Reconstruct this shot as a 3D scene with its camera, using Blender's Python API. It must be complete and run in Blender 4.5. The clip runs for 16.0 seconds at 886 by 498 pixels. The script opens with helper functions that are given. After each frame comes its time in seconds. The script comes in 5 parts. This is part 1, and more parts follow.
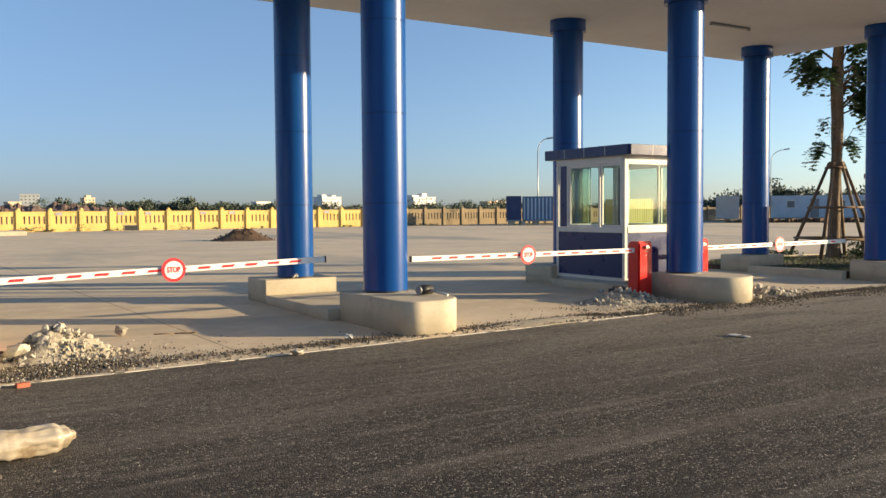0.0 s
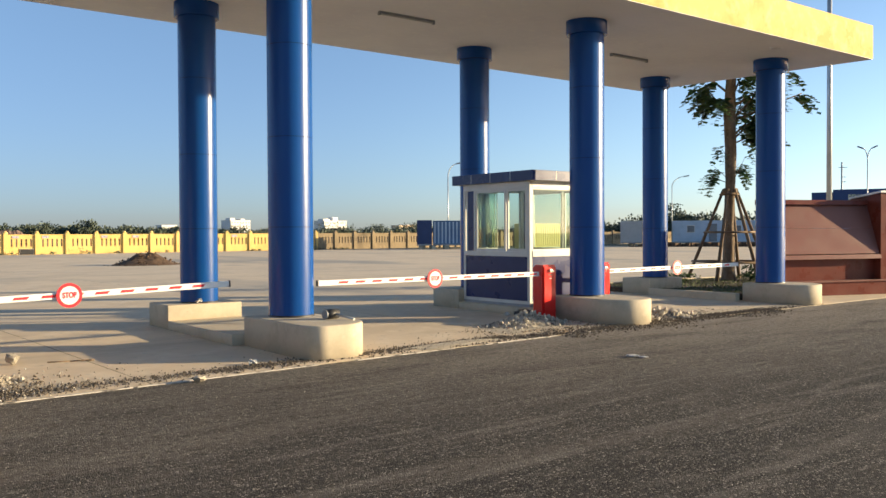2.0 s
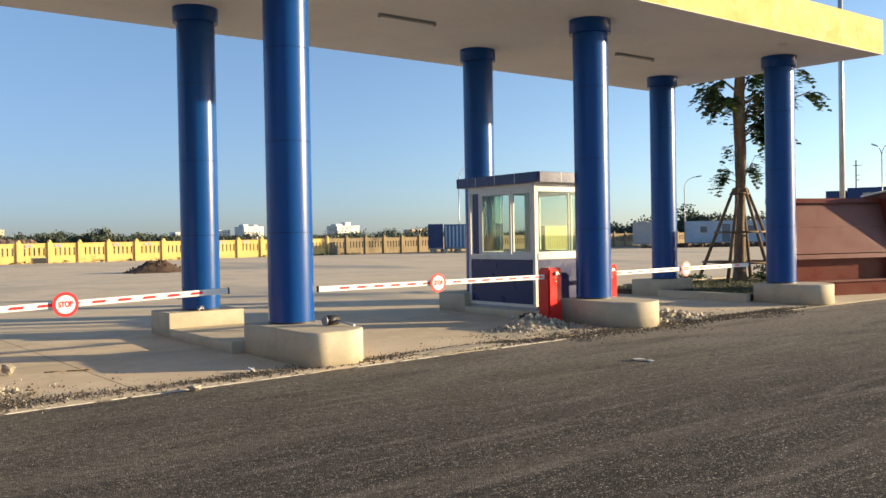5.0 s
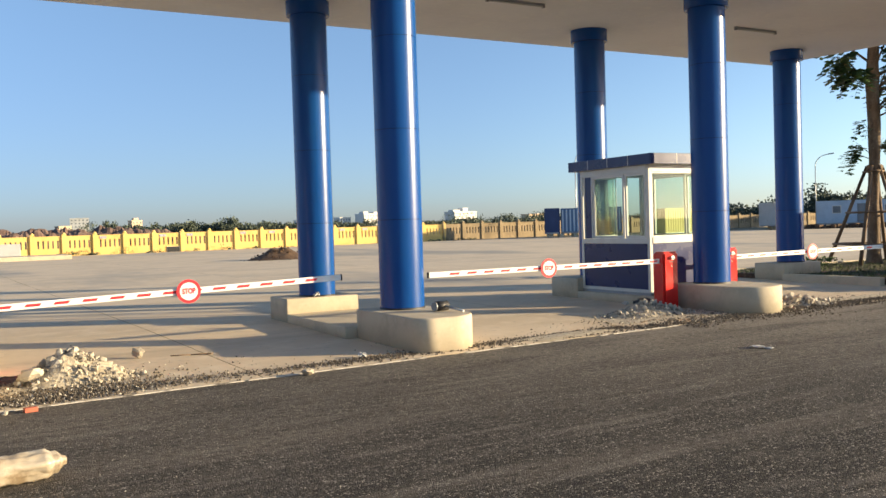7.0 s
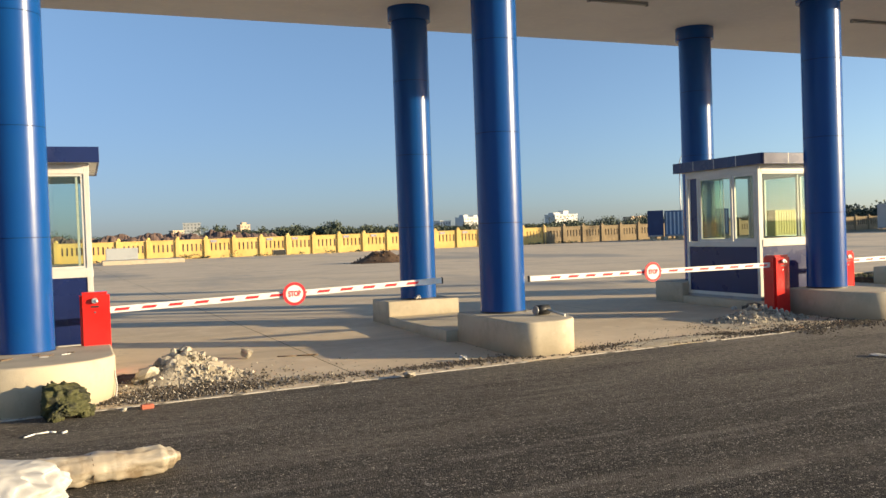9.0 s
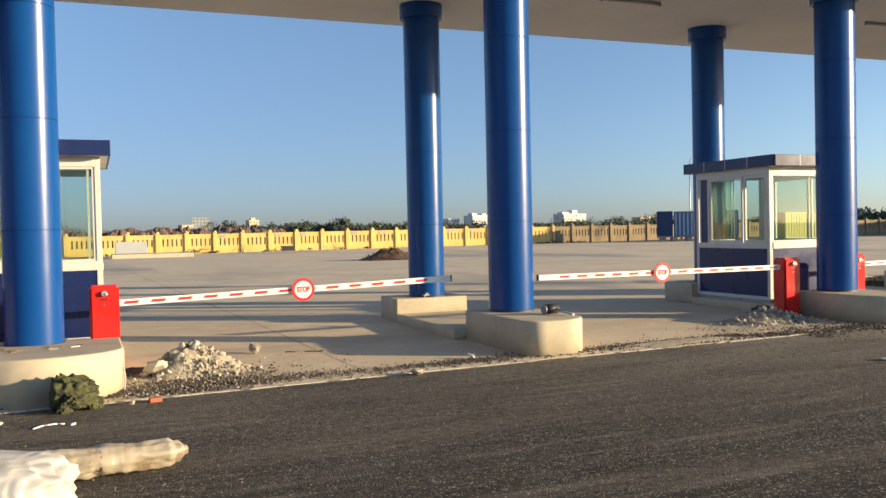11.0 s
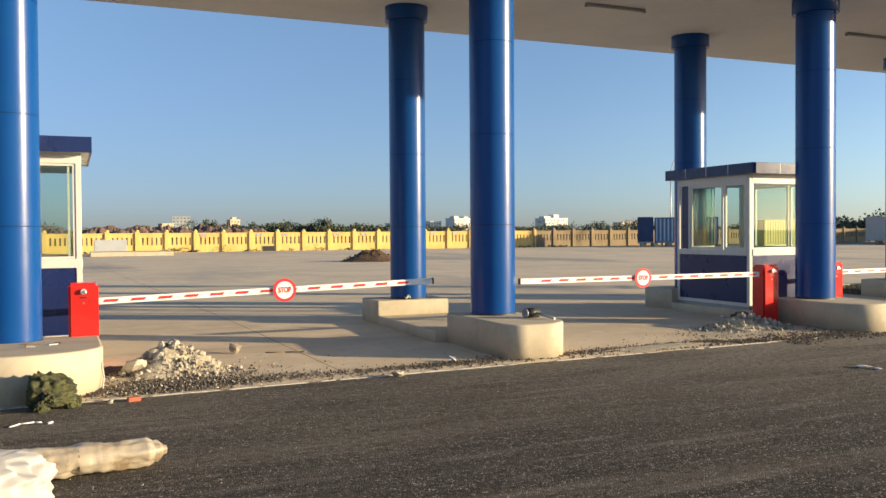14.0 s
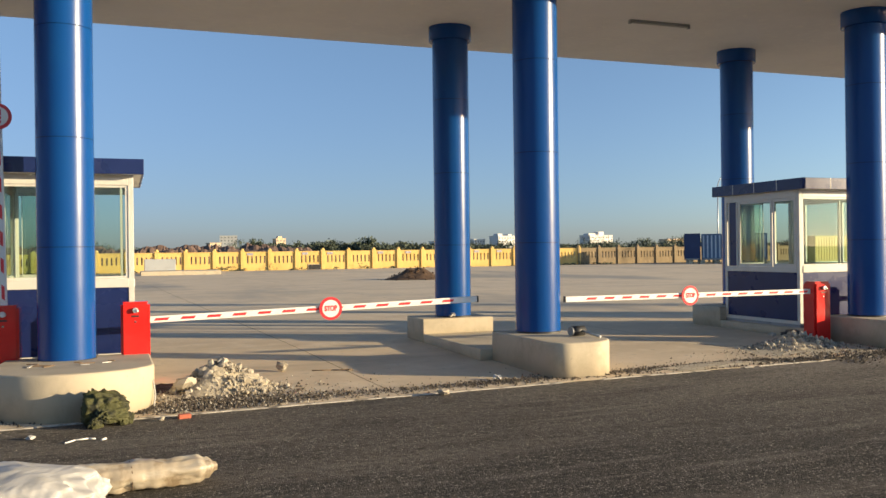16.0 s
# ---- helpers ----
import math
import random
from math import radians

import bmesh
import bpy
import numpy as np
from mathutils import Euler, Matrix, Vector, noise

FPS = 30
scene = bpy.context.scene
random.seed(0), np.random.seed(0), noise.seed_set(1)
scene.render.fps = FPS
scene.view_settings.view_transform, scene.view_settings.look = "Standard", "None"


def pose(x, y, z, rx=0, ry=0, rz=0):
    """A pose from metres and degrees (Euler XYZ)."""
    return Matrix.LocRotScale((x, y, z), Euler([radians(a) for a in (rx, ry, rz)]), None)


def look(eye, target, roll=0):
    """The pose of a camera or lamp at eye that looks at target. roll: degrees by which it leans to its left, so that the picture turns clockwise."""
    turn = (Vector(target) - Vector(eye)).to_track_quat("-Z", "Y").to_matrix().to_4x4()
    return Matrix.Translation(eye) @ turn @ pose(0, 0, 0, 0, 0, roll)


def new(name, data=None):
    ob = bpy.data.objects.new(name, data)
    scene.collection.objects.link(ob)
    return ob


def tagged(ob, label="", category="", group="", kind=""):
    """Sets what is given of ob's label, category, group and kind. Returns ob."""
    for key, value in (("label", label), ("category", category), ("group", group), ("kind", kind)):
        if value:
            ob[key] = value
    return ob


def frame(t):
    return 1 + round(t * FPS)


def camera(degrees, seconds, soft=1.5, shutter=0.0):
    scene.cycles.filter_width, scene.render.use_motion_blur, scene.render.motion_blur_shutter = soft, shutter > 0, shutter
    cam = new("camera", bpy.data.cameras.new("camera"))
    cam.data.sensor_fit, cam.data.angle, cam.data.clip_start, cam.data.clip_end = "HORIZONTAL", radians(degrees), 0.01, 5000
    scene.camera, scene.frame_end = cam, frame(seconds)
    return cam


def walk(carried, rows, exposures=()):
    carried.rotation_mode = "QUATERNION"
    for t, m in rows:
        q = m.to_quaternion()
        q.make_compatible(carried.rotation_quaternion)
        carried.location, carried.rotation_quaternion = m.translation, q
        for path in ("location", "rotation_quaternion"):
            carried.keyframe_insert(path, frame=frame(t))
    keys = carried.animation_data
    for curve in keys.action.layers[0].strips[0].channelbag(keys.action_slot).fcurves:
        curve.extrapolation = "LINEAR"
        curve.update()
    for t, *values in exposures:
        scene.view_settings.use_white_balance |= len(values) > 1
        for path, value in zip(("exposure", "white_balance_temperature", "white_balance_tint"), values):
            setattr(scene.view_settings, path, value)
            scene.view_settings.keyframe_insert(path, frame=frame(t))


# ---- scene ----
cam = camera(54.0, 16.0)
PATH = [
    (0, (0.289, 0.583, 1.647), (1.342, 2.281, 1.557), -0.4),
    (0.5, (0.34, 0.471, 1.66), (1.462, 2.125, 1.582), 0.0),
    (1, (0.342, 0.494, 1.646), (1.544, 2.091, 1.598), -0.3),
    (1.5, (0.321, 0.482, 1.653), (1.546, 2.062, 1.613), -0.6),
    (2, (0.304, 0.479, 1.648), (1.525, 2.062, 1.612), -0.3),
    (2.5, (0.301, 0.47, 1.644), (1.523, 2.053, 1.603), -0.1),
    (3, (0.288, 0.442, 1.654), (1.508, 2.026, 1.613), -0.2),
    (5.5, (0.615, 0.538, 1.644), (1.8, 2.149, 1.615), -1.4),
    (6, (0.645, 0.534, 1.65), (1.793, 2.171, 1.606), -1.4),
    (6.5, (0.677, 0.517, 1.656), (1.752, 2.203, 1.602), -1.6),
    (7, (0.678, 0.487, 1.651), (1.648, 2.235, 1.596), -1.8),
    (7.5, (0.679, 0.492, 1.651), (1.58, 2.277, 1.602), -2.1),
    (8, (0.668, 0.502, 1.657), (1.52, 2.311, 1.614), -1.8),
    (8.5, (0.67, 0.501, 1.658), (1.458, 2.339, 1.623), -1.9),
    (9, (0.676, 0.506, 1.654), (1.44, 2.354, 1.614), -2.0),
    (11.5, (0.664, 0.523, 1.65), (1.412, 2.377, 1.605), -1.1),
    (12, (0.661, 0.526, 1.652), (1.421, 2.375, 1.604), -0.9),
    (12.5, (0.666, 0.535, 1.646), (1.427, 2.383, 1.59), -0.8),
    (13, (0.666, 0.529, 1.65), (1.426, 2.378, 1.599), -0.6),
    (13.5, (0.655, 0.526, 1.648), (1.426, 2.371, 1.604), -0.6),
    (14, (0.652, 0.519, 1.651), (1.438, 2.358, 1.612), -0.4),
    (14.5, (0.644, 0.512, 1.649), (1.419, 2.356, 1.626), -0.3),
    (15, (0.642, 0.504, 1.656), (1.397, 2.356, 1.641), -0.4),
    (15.5, (0.638, 0.491, 1.655), (1.361, 2.356, 1.649), -0.6),
    (16, (0.63, 0.492, 1.657), (1.323, 2.369, 1.66), -0.7),
]
walk(cam, [(t, look(eye, target, roll)) for t, eye, target, roll in PATH], [(0, 1.1), (1.5, 1.2), (6, 1.24), (7, 1.3), (8, 1.28), (8.6, 1.13), (9, 1.04), (14.5, 1.04), (16, 0.93)])

# ---------------------------------------------------------------- light
SUN_AZ = math.atan2(-0.515, 0.857)      # where the sun stands, from +x towards -y
SUN_EL = radians(9.7)
world = bpy.data.worlds.new("world")
scene.world = world
world.use_nodes = True
wn, wl = world.node_tree.nodes, world.node_tree.links
sky = wn.new("ShaderNodeTexSky")
sky.sky_type = "NISHITA"
sky.sun_disc = False
sky.sun_elevation = SUN_EL
sky.sun_rotation = math.pi / 2 - SUN_AZ
sky.altitude = 1200.0
sky.air_density, sky.dust_density, sky.ozone_density = 0.85, 1.3, 3.7
wn["Background"].inputs["Strength"].default_value = 0.107
haze = wn.new("ShaderNodeHueSaturation")
haze.inputs["Saturation"].default_value = 0.85
haze.inputs["Hue"].default_value = 0.493
wl.new(sky.outputs[0], haze.inputs["Color"])
# haze painted into the low sky colour: dimmed grey away from the sun, lifted pale towards it
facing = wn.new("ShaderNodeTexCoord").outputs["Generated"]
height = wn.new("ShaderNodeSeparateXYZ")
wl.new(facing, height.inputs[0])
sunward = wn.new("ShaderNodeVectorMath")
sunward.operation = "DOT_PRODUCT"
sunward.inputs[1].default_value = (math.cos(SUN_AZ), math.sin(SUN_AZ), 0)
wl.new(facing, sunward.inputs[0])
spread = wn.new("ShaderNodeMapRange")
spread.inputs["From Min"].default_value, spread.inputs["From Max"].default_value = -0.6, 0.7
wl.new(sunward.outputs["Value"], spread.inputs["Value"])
haze_tint = wn.new("ShaderNodeValToRGB")
haze_tint.color_ramp.elements[0].color = (0.69, 0.63, 0.70, 1)
haze_tint.color_ramp.elements[1].color = (1.50, 1.31, 1.14, 1)
middle = haze_tint.color_ramp.elements.new(0.45)
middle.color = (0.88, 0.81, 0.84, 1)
wl.new(spread.outputs[0], haze_tint.inputs[0])
low_mask = wn.new("ShaderNodeMapRange")
low_mask.interpolation_type = "SMOOTHSTEP"
low_mask.inputs["From Max"].default_value = 0.34
low_mask.inputs["To Min"].default_value, low_mask.inputs["To Max"].default_value = 1.0, 0.0
wl.new(height.outputs["Z"], low_mask.inputs["Value"])
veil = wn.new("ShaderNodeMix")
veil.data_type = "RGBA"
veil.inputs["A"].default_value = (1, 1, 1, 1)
wl.new(low_mask.outputs[0], veil.inputs["Factor"])
wl.new(haze_tint.outputs[0], veil.inputs["B"])
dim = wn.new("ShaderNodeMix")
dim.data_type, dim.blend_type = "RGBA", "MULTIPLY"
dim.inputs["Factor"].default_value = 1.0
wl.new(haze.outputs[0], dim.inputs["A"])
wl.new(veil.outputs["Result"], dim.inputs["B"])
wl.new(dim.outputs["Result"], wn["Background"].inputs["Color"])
sun_data = bpy.data.lights.new("sun", "SUN")
sun_data.energy, sun_data.angle, sun_data.color = 5.0, radians(0.6), (1.0, 0.78, 0.47)
sun = new("sun", sun_data)
toward = Vector((math.cos(SUN_AZ) * math.cos(SUN_EL), math.sin(SUN_AZ) * math.cos(SUN_EL), math.sin(SUN_EL)))
sun.matrix_world = look(toward * 60, (0, 0, 0))


# ---------------------------------------------------------------- materials
def material(name, base, rough=0.6, metal=0.0, vary=(), bump=0.0, bump_scale=60.0, rough_vary=0.0, coat=0.0, island=0.0, space="world"):
    """A node material: base colour, broken up by layers of noise (colour, scale, low, high), with fine relief."""
    m = bpy.data.materials.new(name)
    m.use_nodes = True
    nt = m.node_tree
    n, l = nt.nodes, nt.links
    b = n["Principled BSDF"]
    b.inputs["Metallic"].default_value = metal
    b.inputs["Roughness"].default_value = rough
    b.inputs["Coat Weight"].default_value = coat
    b.inputs["Coat Roughness"].default_value = 0.06
    if space == "world":
        pos = n.new("ShaderNodeNewGeometry").outputs["Position"]
    else:
        pos = n.new("ShaderNodeTexCoord").outputs["Object"]
    rgb = n.new("ShaderNodeRGB")
    rgb.outputs[0].default_value = (*base, 1)
    col = rgb.outputs[0]
    for layer in vary:
        c2, scale, low, high = layer[:4]
        stretch = layer[4] if len(layer) > 4 else None
        src = pos
        if stretch:
            mp = n.new("ShaderNodeMapping")
            mp.inputs["Scale"].default_value = stretch
            l.new(pos, mp.inputs["Vector"])
            src = mp.outputs[0]
        t = n.new("ShaderNodeTexNoise")
        t.inputs["Scale"].default_value = scale
        t.inputs["Detail"].default_value = 5.0
        t.inputs["Roughness"].default_value = 0.62
        l.new(src, t.inputs["Vector"])
        r = n.new("ShaderNodeMapRange")
        r.inputs["From Min"].default_value = low
        r.inputs["From Max"].default_value = high
        r.inputs["To Max"].default_value = layer[5] if len(layer) > 5 else 1.0
        l.new(t.outputs["Fac"], r.inputs["Value"])
        mix = n.new("ShaderNodeMix")
        mix.data_type = "RGBA"
        l.new(r.outputs[0], mix.inputs["Factor"])
        l.new(col, mix.inputs["A"])
        mix.inputs["B"].default_value = (*c2, 1)
        col = mix.outputs["Result"]
    if island:
        g = n.new("ShaderNodeNewGeometry")
        oi = n.new("ShaderNodeObjectInfo")
        add = n.new("ShaderNodeMath")
        add.operation = "ADD"
        l.new(g.outputs["Random Per Island"], add.inputs[0])
        l.new(oi.outputs["Random"], add.inputs[1])
        fr = n.new("ShaderNodeMath")
        fr.operation = "FRACT"
        l.new(add.outputs[0], fr.inputs[0])
        r = n.new("ShaderNodeMapRange")
        r.inputs["To Min"].default_value, r.inputs["To Max"].default_value = 1 - island, 1 + island
        l.new(fr.outputs[0], r.inputs["Value"])
        hsv = n.new("ShaderNodeHueSaturation")
        l.new(r.outputs[0], hsv.inputs["Value"])
        l.new(col, hsv.inputs["Color"])
        col = hsv.outputs[0]
    l.new(col, b.inputs["Base Color"])
    if rough_vary:
        t = n.new("ShaderNodeTexNoise")
        t.inputs["Scale"].default_value = 3.0
        t.inputs["Detail"].default_value = 4.0
        l.new(pos, t.inputs["Vector"])
        r = n.new("ShaderNodeMapRange")
        r.inputs["From Min"].default_value, r.inputs["From Max"].default_value = 0.35, 0.7
        r.inputs["To Min"].default_value, r.inputs["To Max"].default_value = rough - rough_vary, rough + rough_vary
        l.new(t.outputs["Fac"], r.inputs["Value"])
        l.new(r.outputs[0], b.inputs["Roughness"])
    if bump:
        t = n.new("ShaderNodeTexNoise")
        t.inputs["Scale"].default_value = bump_scale
        t.inputs["Detail"].default_value = 3.0
        l.new(pos, t.inputs["Vector"])
        bp = n.new("ShaderNodeBump")
        bp.inputs["Strength"].default_value = bump
        bp.inputs["Distance"].default_value = 0.01
        l.new(t.outputs["Fac"], bp.inputs["Height"])
        l.new(bp.outputs[0], b.inputs["Normal"])
    return m


def glass_material(name, tint=(0.86, 0.93, 0.90)):
    m = bpy.data.materials.new(name)
    m.use_nodes = True
    n, l = m.node_tree.nodes, m.node_tree.links
    out = n["Material Output"]
    tr = n.new("ShaderNodeBsdfTransparent")
    tr.inputs["Color"].default_value = (*tint, 1)
    gl = n.new("ShaderNodeBsdfGlossy")
    gl.inputs["Roughness"].default_value = 0.02
    lw = n.new("ShaderNodeLayerWeight")
    pw = n.new("ShaderNodeMath")
    pw.operation = "POWER"
    pw.inputs[1].default_value = 4.0
    l.new(lw.outputs["Facing"], pw.inputs[0])
    fr = n.new("ShaderNodeMapRange")
    fr.inputs["To Min"].default_value, fr.inputs["To Max"].default_value = 0.04, 0.75
    l.new(pw.outputs[0], fr.inputs["Value"])
    mx = n.new("ShaderNodeMixShader")
    l.new(fr.outputs[0], mx.inputs[0])
    l.new(tr.outputs[0], mx.inputs[1])
    l.new(gl.outputs[0], mx.inputs[2])
    l.new(mx.outputs[0], out.inputs["Surface"])
    return m




def asphalt_material():
    """Dark binder with stones of several greys, dusty patches and worn lanes."""
    m = bpy.data.materials.new("asphalt")
    m.use_nodes = True
    n, l = m.node_tree.nodes, m.node_tree.links
    b = n["Principled BSDF"]
    b.inputs["Roughness"].default_value = 0.9
    b.inputs["Specular IOR Level"].default_value = 0.3
    pos = n.new("ShaderNodeNewGeometry").outputs["Position"]

    def ramp(src, stops):
        r = n.new("ShaderNodeValToRGB")
        while len(r.color_ramp.elements) < len(stops):
            r.color_ramp.elements.new(0.5)
        for e, (p, c) in zip(r.color_ramp.elements, stops):
            e.position, e.color = p, (*c, 1)
        l.new(src, r.inputs[0])
        return r.outputs[0]

    def stones(scale, stops):
        v = n.new("ShaderNodeTexVoronoi")
        v.inputs["Scale"].default_value = scale
        l.new(pos, v.inputs["Vector"])
        sep = n.new("ShaderNodeSeparateColor")
        l.new(v.outputs["Color"], sep.inputs[0])
        return ramp(sep.outputs[0], stops), v.outputs["Distance"]

    def blotch(scale, low, high, top, stretch):
        mp = n.new("ShaderNodeMapping")
        mp.inputs["Scale"].default_value = stretch
        l.new(pos, mp.inputs["Vector"])
        t = n.new("ShaderNodeTexNoise")
        t.inputs["Scale"].default_value, t.inputs["Detail"].default_value = scale, 6.0
        l.new(mp.outputs[0], t.inputs["Vector"])
        r = n.new("ShaderNodeMapRange")
        r.inputs["From Min"].default_value, r.inputs["From Max"].default_value, r.inputs["To Max"].default_value = low, high, top
        l.new(t.outputs["Fac"], r.inputs["Value"])
        return r.outputs[0]

    def mix(fac, a, c, kind="MIX"):
        x = n.new("ShaderNodeMix")
        x.data_type, x.blend_type = "RGBA", kind
        for key, val in (("Factor", fac), ("A", a), ("B", c)):
            if isinstance(val, (tuple, float)):
                x.inputs[key].default_value = (*val, 1) if isinstance(val, tuple) else val
            else:
                l.new(val, x.inputs[key])
        return x.outputs["Result"]

    fine, dist = stones(92.0, ((0.0, (0.008, 0.007, 0.006)), (0.40, (0.014, 0.012, 0.010)), (0.74, (0.044, 0.038, 0.031)), (0.90, (0.110, 0.095, 0.078)), (1.0, (0.56, 0.51, 0.43))))
    coarse, _ = stones(40.0, ((0.0, (0.010, 0.009, 0.008)), (0.5, (0.026, 0.022, 0.018)), (1.0, (0.085, 0.073, 0.060))))
    col = mix(0.30, fine, coarse)
    col = mix(blotch(0.5, 0.53, 0.66, 0.42, (0.30, 2.2, 1.0)), col, (0.150, 0.129, 0.104))
    col = mix(blotch(1.7, 0.54, 0.68, 0.26, (0.6, 1.8, 1.0)), col, (0.150, 0.132, 0.110))
    col = mix(blotch(0.8, 0.53, 0.66, 0.62, (0.35, 1.7, 1.0)), col, (0.014, 0.012, 0.011))
    # pale dust trodden off the slab, thinning out from the kerb line; the long fade also paints in grazing light
    xyz = n.new("ShaderNodeSeparateXYZ")
    l.new(pos, xyz.inputs[0])
    line = n.new("ShaderNodeMath")
    line.operation = "MULTIPLY_ADD"
    line.inputs[1].default_value, line.inputs[2].default_value = 0.063, 9.725
    l.new(xyz.outputs["X"], line.inputs[0])
    off = n.new("ShaderNodeMath")
    off.operation = "SUBTRACT"
    l.new(line.outputs[0], off.inputs[0])
    l.new(xyz.outputs["Y"], off.inputs[1])
    near = n.new("ShaderNodeMapRange")
    near.inputs["From Max"].default_value = 5.2
    near.inputs["To Min"].default_value, near.inputs["To Max"].default_value = 1.0, 0.0
    l.new(off.outputs[0], near.inputs["Value"])
    dust = n.new("ShaderNodeMath")
    dust.operation = "MULTIPLY"
    l.new(near.outputs[0], dust.inputs[0])
    l.new(blotch(0.9, 0.20, 0.52, 1.0, (0.5, 1.6, 1.0)), dust.inputs[1])
    # the road is dustiest where lorries turn in at the far lane, clean before the first lane
    lane = n.new("ShaderNodeMapRange")
    lane.inputs["From Min"].default_value, lane.inputs["From Max"].default_value = 4.0, 11.5
    lane.inputs["To Min"].default_value, lane.inputs["To Max"].default_value = 0.36, 1.0
    l.new(xyz.outputs["X"], lane.inputs["Value"])
    tracked = n.new("ShaderNodeMath")
    tracked.operation = "MULTIPLY"
    l.new(dust.outputs[0], tracked.inputs[0])
    l.new(lane.outputs[0], tracked.inputs[1])
    col = mix(tracked.outputs[0], col, mix(0.66, fine, (0.330, 0.292, 0.243)))
    col = mix(blotch(13.0, 0.50, 0.66, 0.60, (0.8, 1.2, 1.0)), col, (0.012, 0.0105, 0.009))
    col = mix(blotch(21.0, 0.62, 0.72, 0.42, (1.0, 1.0, 1.0)), col, (0.24, 0.21, 0.175))
    # streaks of pale dust left by tyres along the road
    col = mix(blotch(2.2, 0.545, 0.67, 0.42, (0.22, 2.4, 1.0)), col, mix(0.5, fine, (0.30, 0.268, 0.225)))
    l.new(col, b.inputs["Base Color"])
    bp = n.new("ShaderNodeBump")
    bp.inputs["Strength"].default_value, bp.inputs["Distance"].default_value = 1.0, 0.007
    bp.invert = True
    l.new(dist, bp.inputs["Height"])
    l.new(bp.outputs[0], b.inputs["Normal"])
    return m


M_ASPHALT = asphalt_material()
M_YARD = material("yard_concrete", (0.62, 0.50, 0.345), 0.85, vary=(
    ((0.52, 0.42, 0.29), 0.35, 0.42, 0.66), ((0.66, 0.55, 0.40), 1.7, 0.5, 0.72), ((0.29, 0.265, 0.225), 7.0, 0.60, 0.80),
    ((0.33, 0.30, 0.25), 0.09, 0.52, 0.62, (1.0, 0.35, 1.0)),
    ((0.42, 0.345, 0.245), 0.55, 0.55, 0.74, (0.16, 1.1, 1.0))), bump=0.25, bump_scale=45.0)
M_EARTH = material("open_land", (0.16, 0.13, 0.08), 0.95, vary=(((0.07, 0.09, 0.035), 0.05, 0.42, 0.6), ((0.22, 0.17, 0.11), 0.4, 0.5, 0.75)), bump=0.5, bump_scale=4.0)
M_ISLAND = material("cast_concrete", (0.51, 0.44, 0.325), 0.8, vary=(
    ((0.40, 0.345, 0.255), 2.2, 0.45, 0.7), ((0.52, 0.455, 0.345), 9.0, 0.52, 0.75), ((0.30, 0.27, 0.22), 16.0, 0.66, 0.82)), bump=0.18, bump_scale=70.0)
M_BLUE = material("blue_panel", (0.003, 0.058, 0.250), 0.27, vary=(((0.004, 0.064, 0.25), 1.3, 0.45, 0.7),), bump=0.30, bump_scale=2.2)
M_BLUE.node_tree.nodes["Principled BSDF"].inputs["Specular IOR Level"].default_value = 0.32
M_SEAM = material("dark_seam", (0.003, 0.020, 0.080), 0.85)
M_SEAM.node_tree.nodes["Principled BSDF"].inputs["Specular IOR Level"].default_value = 0.1
M_NAVY = material("navy_panel", (0.010, 0.020, 0.095), 0.30, vary=(((0.014, 0.026, 0.115), 2.0, 0.45, 0.7),), rough_vary=0.04)
M_NAVY.node_tree.nodes["Principled BSDF"].inputs["Specular IOR Level"].default_value = 0.40
M_ALU = material("white_aluminium", (0.62, 0.61, 0.57), 0.35, vary=(((0.55, 0.54, 0.50), 5.0, 0.5, 0.75),), rough_vary=0.08)
M_BOOTH_IN = material("booth_lining", (0.62, 0.62, 0.57), 0.6, vary=(((0.55, 0.55, 0.50), 3.0, 0.5, 0.7),))
M_GLASS = glass_material("window_glass", (0.80, 0.88, 0.83))
M_SOFFIT = material("soffit_plaster", (0.76, 0.735, 0.71), 0.9, vary=(((0.70, 0.675, 0.655), 0.6, 0.45, 0.7), ((0.80, 0.77, 0.72), 6.0, 0.52, 0.75)), bump=0.08, bump_scale=30.0)
M_YELLOW = material("yellow_render", (0.72, 0.49, 0.17), 0.85, vary=(
    ((0.62, 0.38, 0.11), 1.6, 0.45, 0.64), ((0.78, 0.58, 0.26), 4.0, 0.5, 0.72), ((0.50, 0.31, 0.09), 6.5, 0.63, 0.80, (1.0, 1.0, 0.35))), bump=0.12, bump_scale=40.0)
M_FENCE = material("fence_paint", (0.68, 0.48, 0.165), 0.85, vary=(
    ((0.58, 0.39, 0.12), 0.5, 0.45, 0.7), ((0.45, 0.31, 0.12), 1.8, 0.62, 0.82, (1.0, 1.0, 0.3))), bump=0.1, bump_scale=20.0)
M_RED = material("red_paint", (0.66, 0.022, 0.018), 0.19, vary=(((0.55, 0.018, 0.016), 4.0, 0.5, 0.72),), coat=0.3, rough_vary=0.05)
M_SIGNRED = material("sign_red", (0.70, 0.035, 0.045), 0.4, vary=(((0.60, 0.03, 0.04), 9.0, 0.5, 0.72),))
M_WHITE = material("white_paint", (0.80, 0.79, 0.76), 0.42, vary=(((0.70, 0.69, 0.65), 8.0, 0.5, 0.75),))
M_CHROME = material("chrome", (0.62, 0.62, 0.60), 0.22, metal=1.0, vary=(((0.5, 0.5, 0.48), 30.0, 0.5, 0.7),))
M_STEEL = material("satin_steel", (0.72, 0.71, 0.68), 0.42, metal=0.6, vary=(((0.6, 0.59, 0.56), 30.0, 0.5, 0.7),))
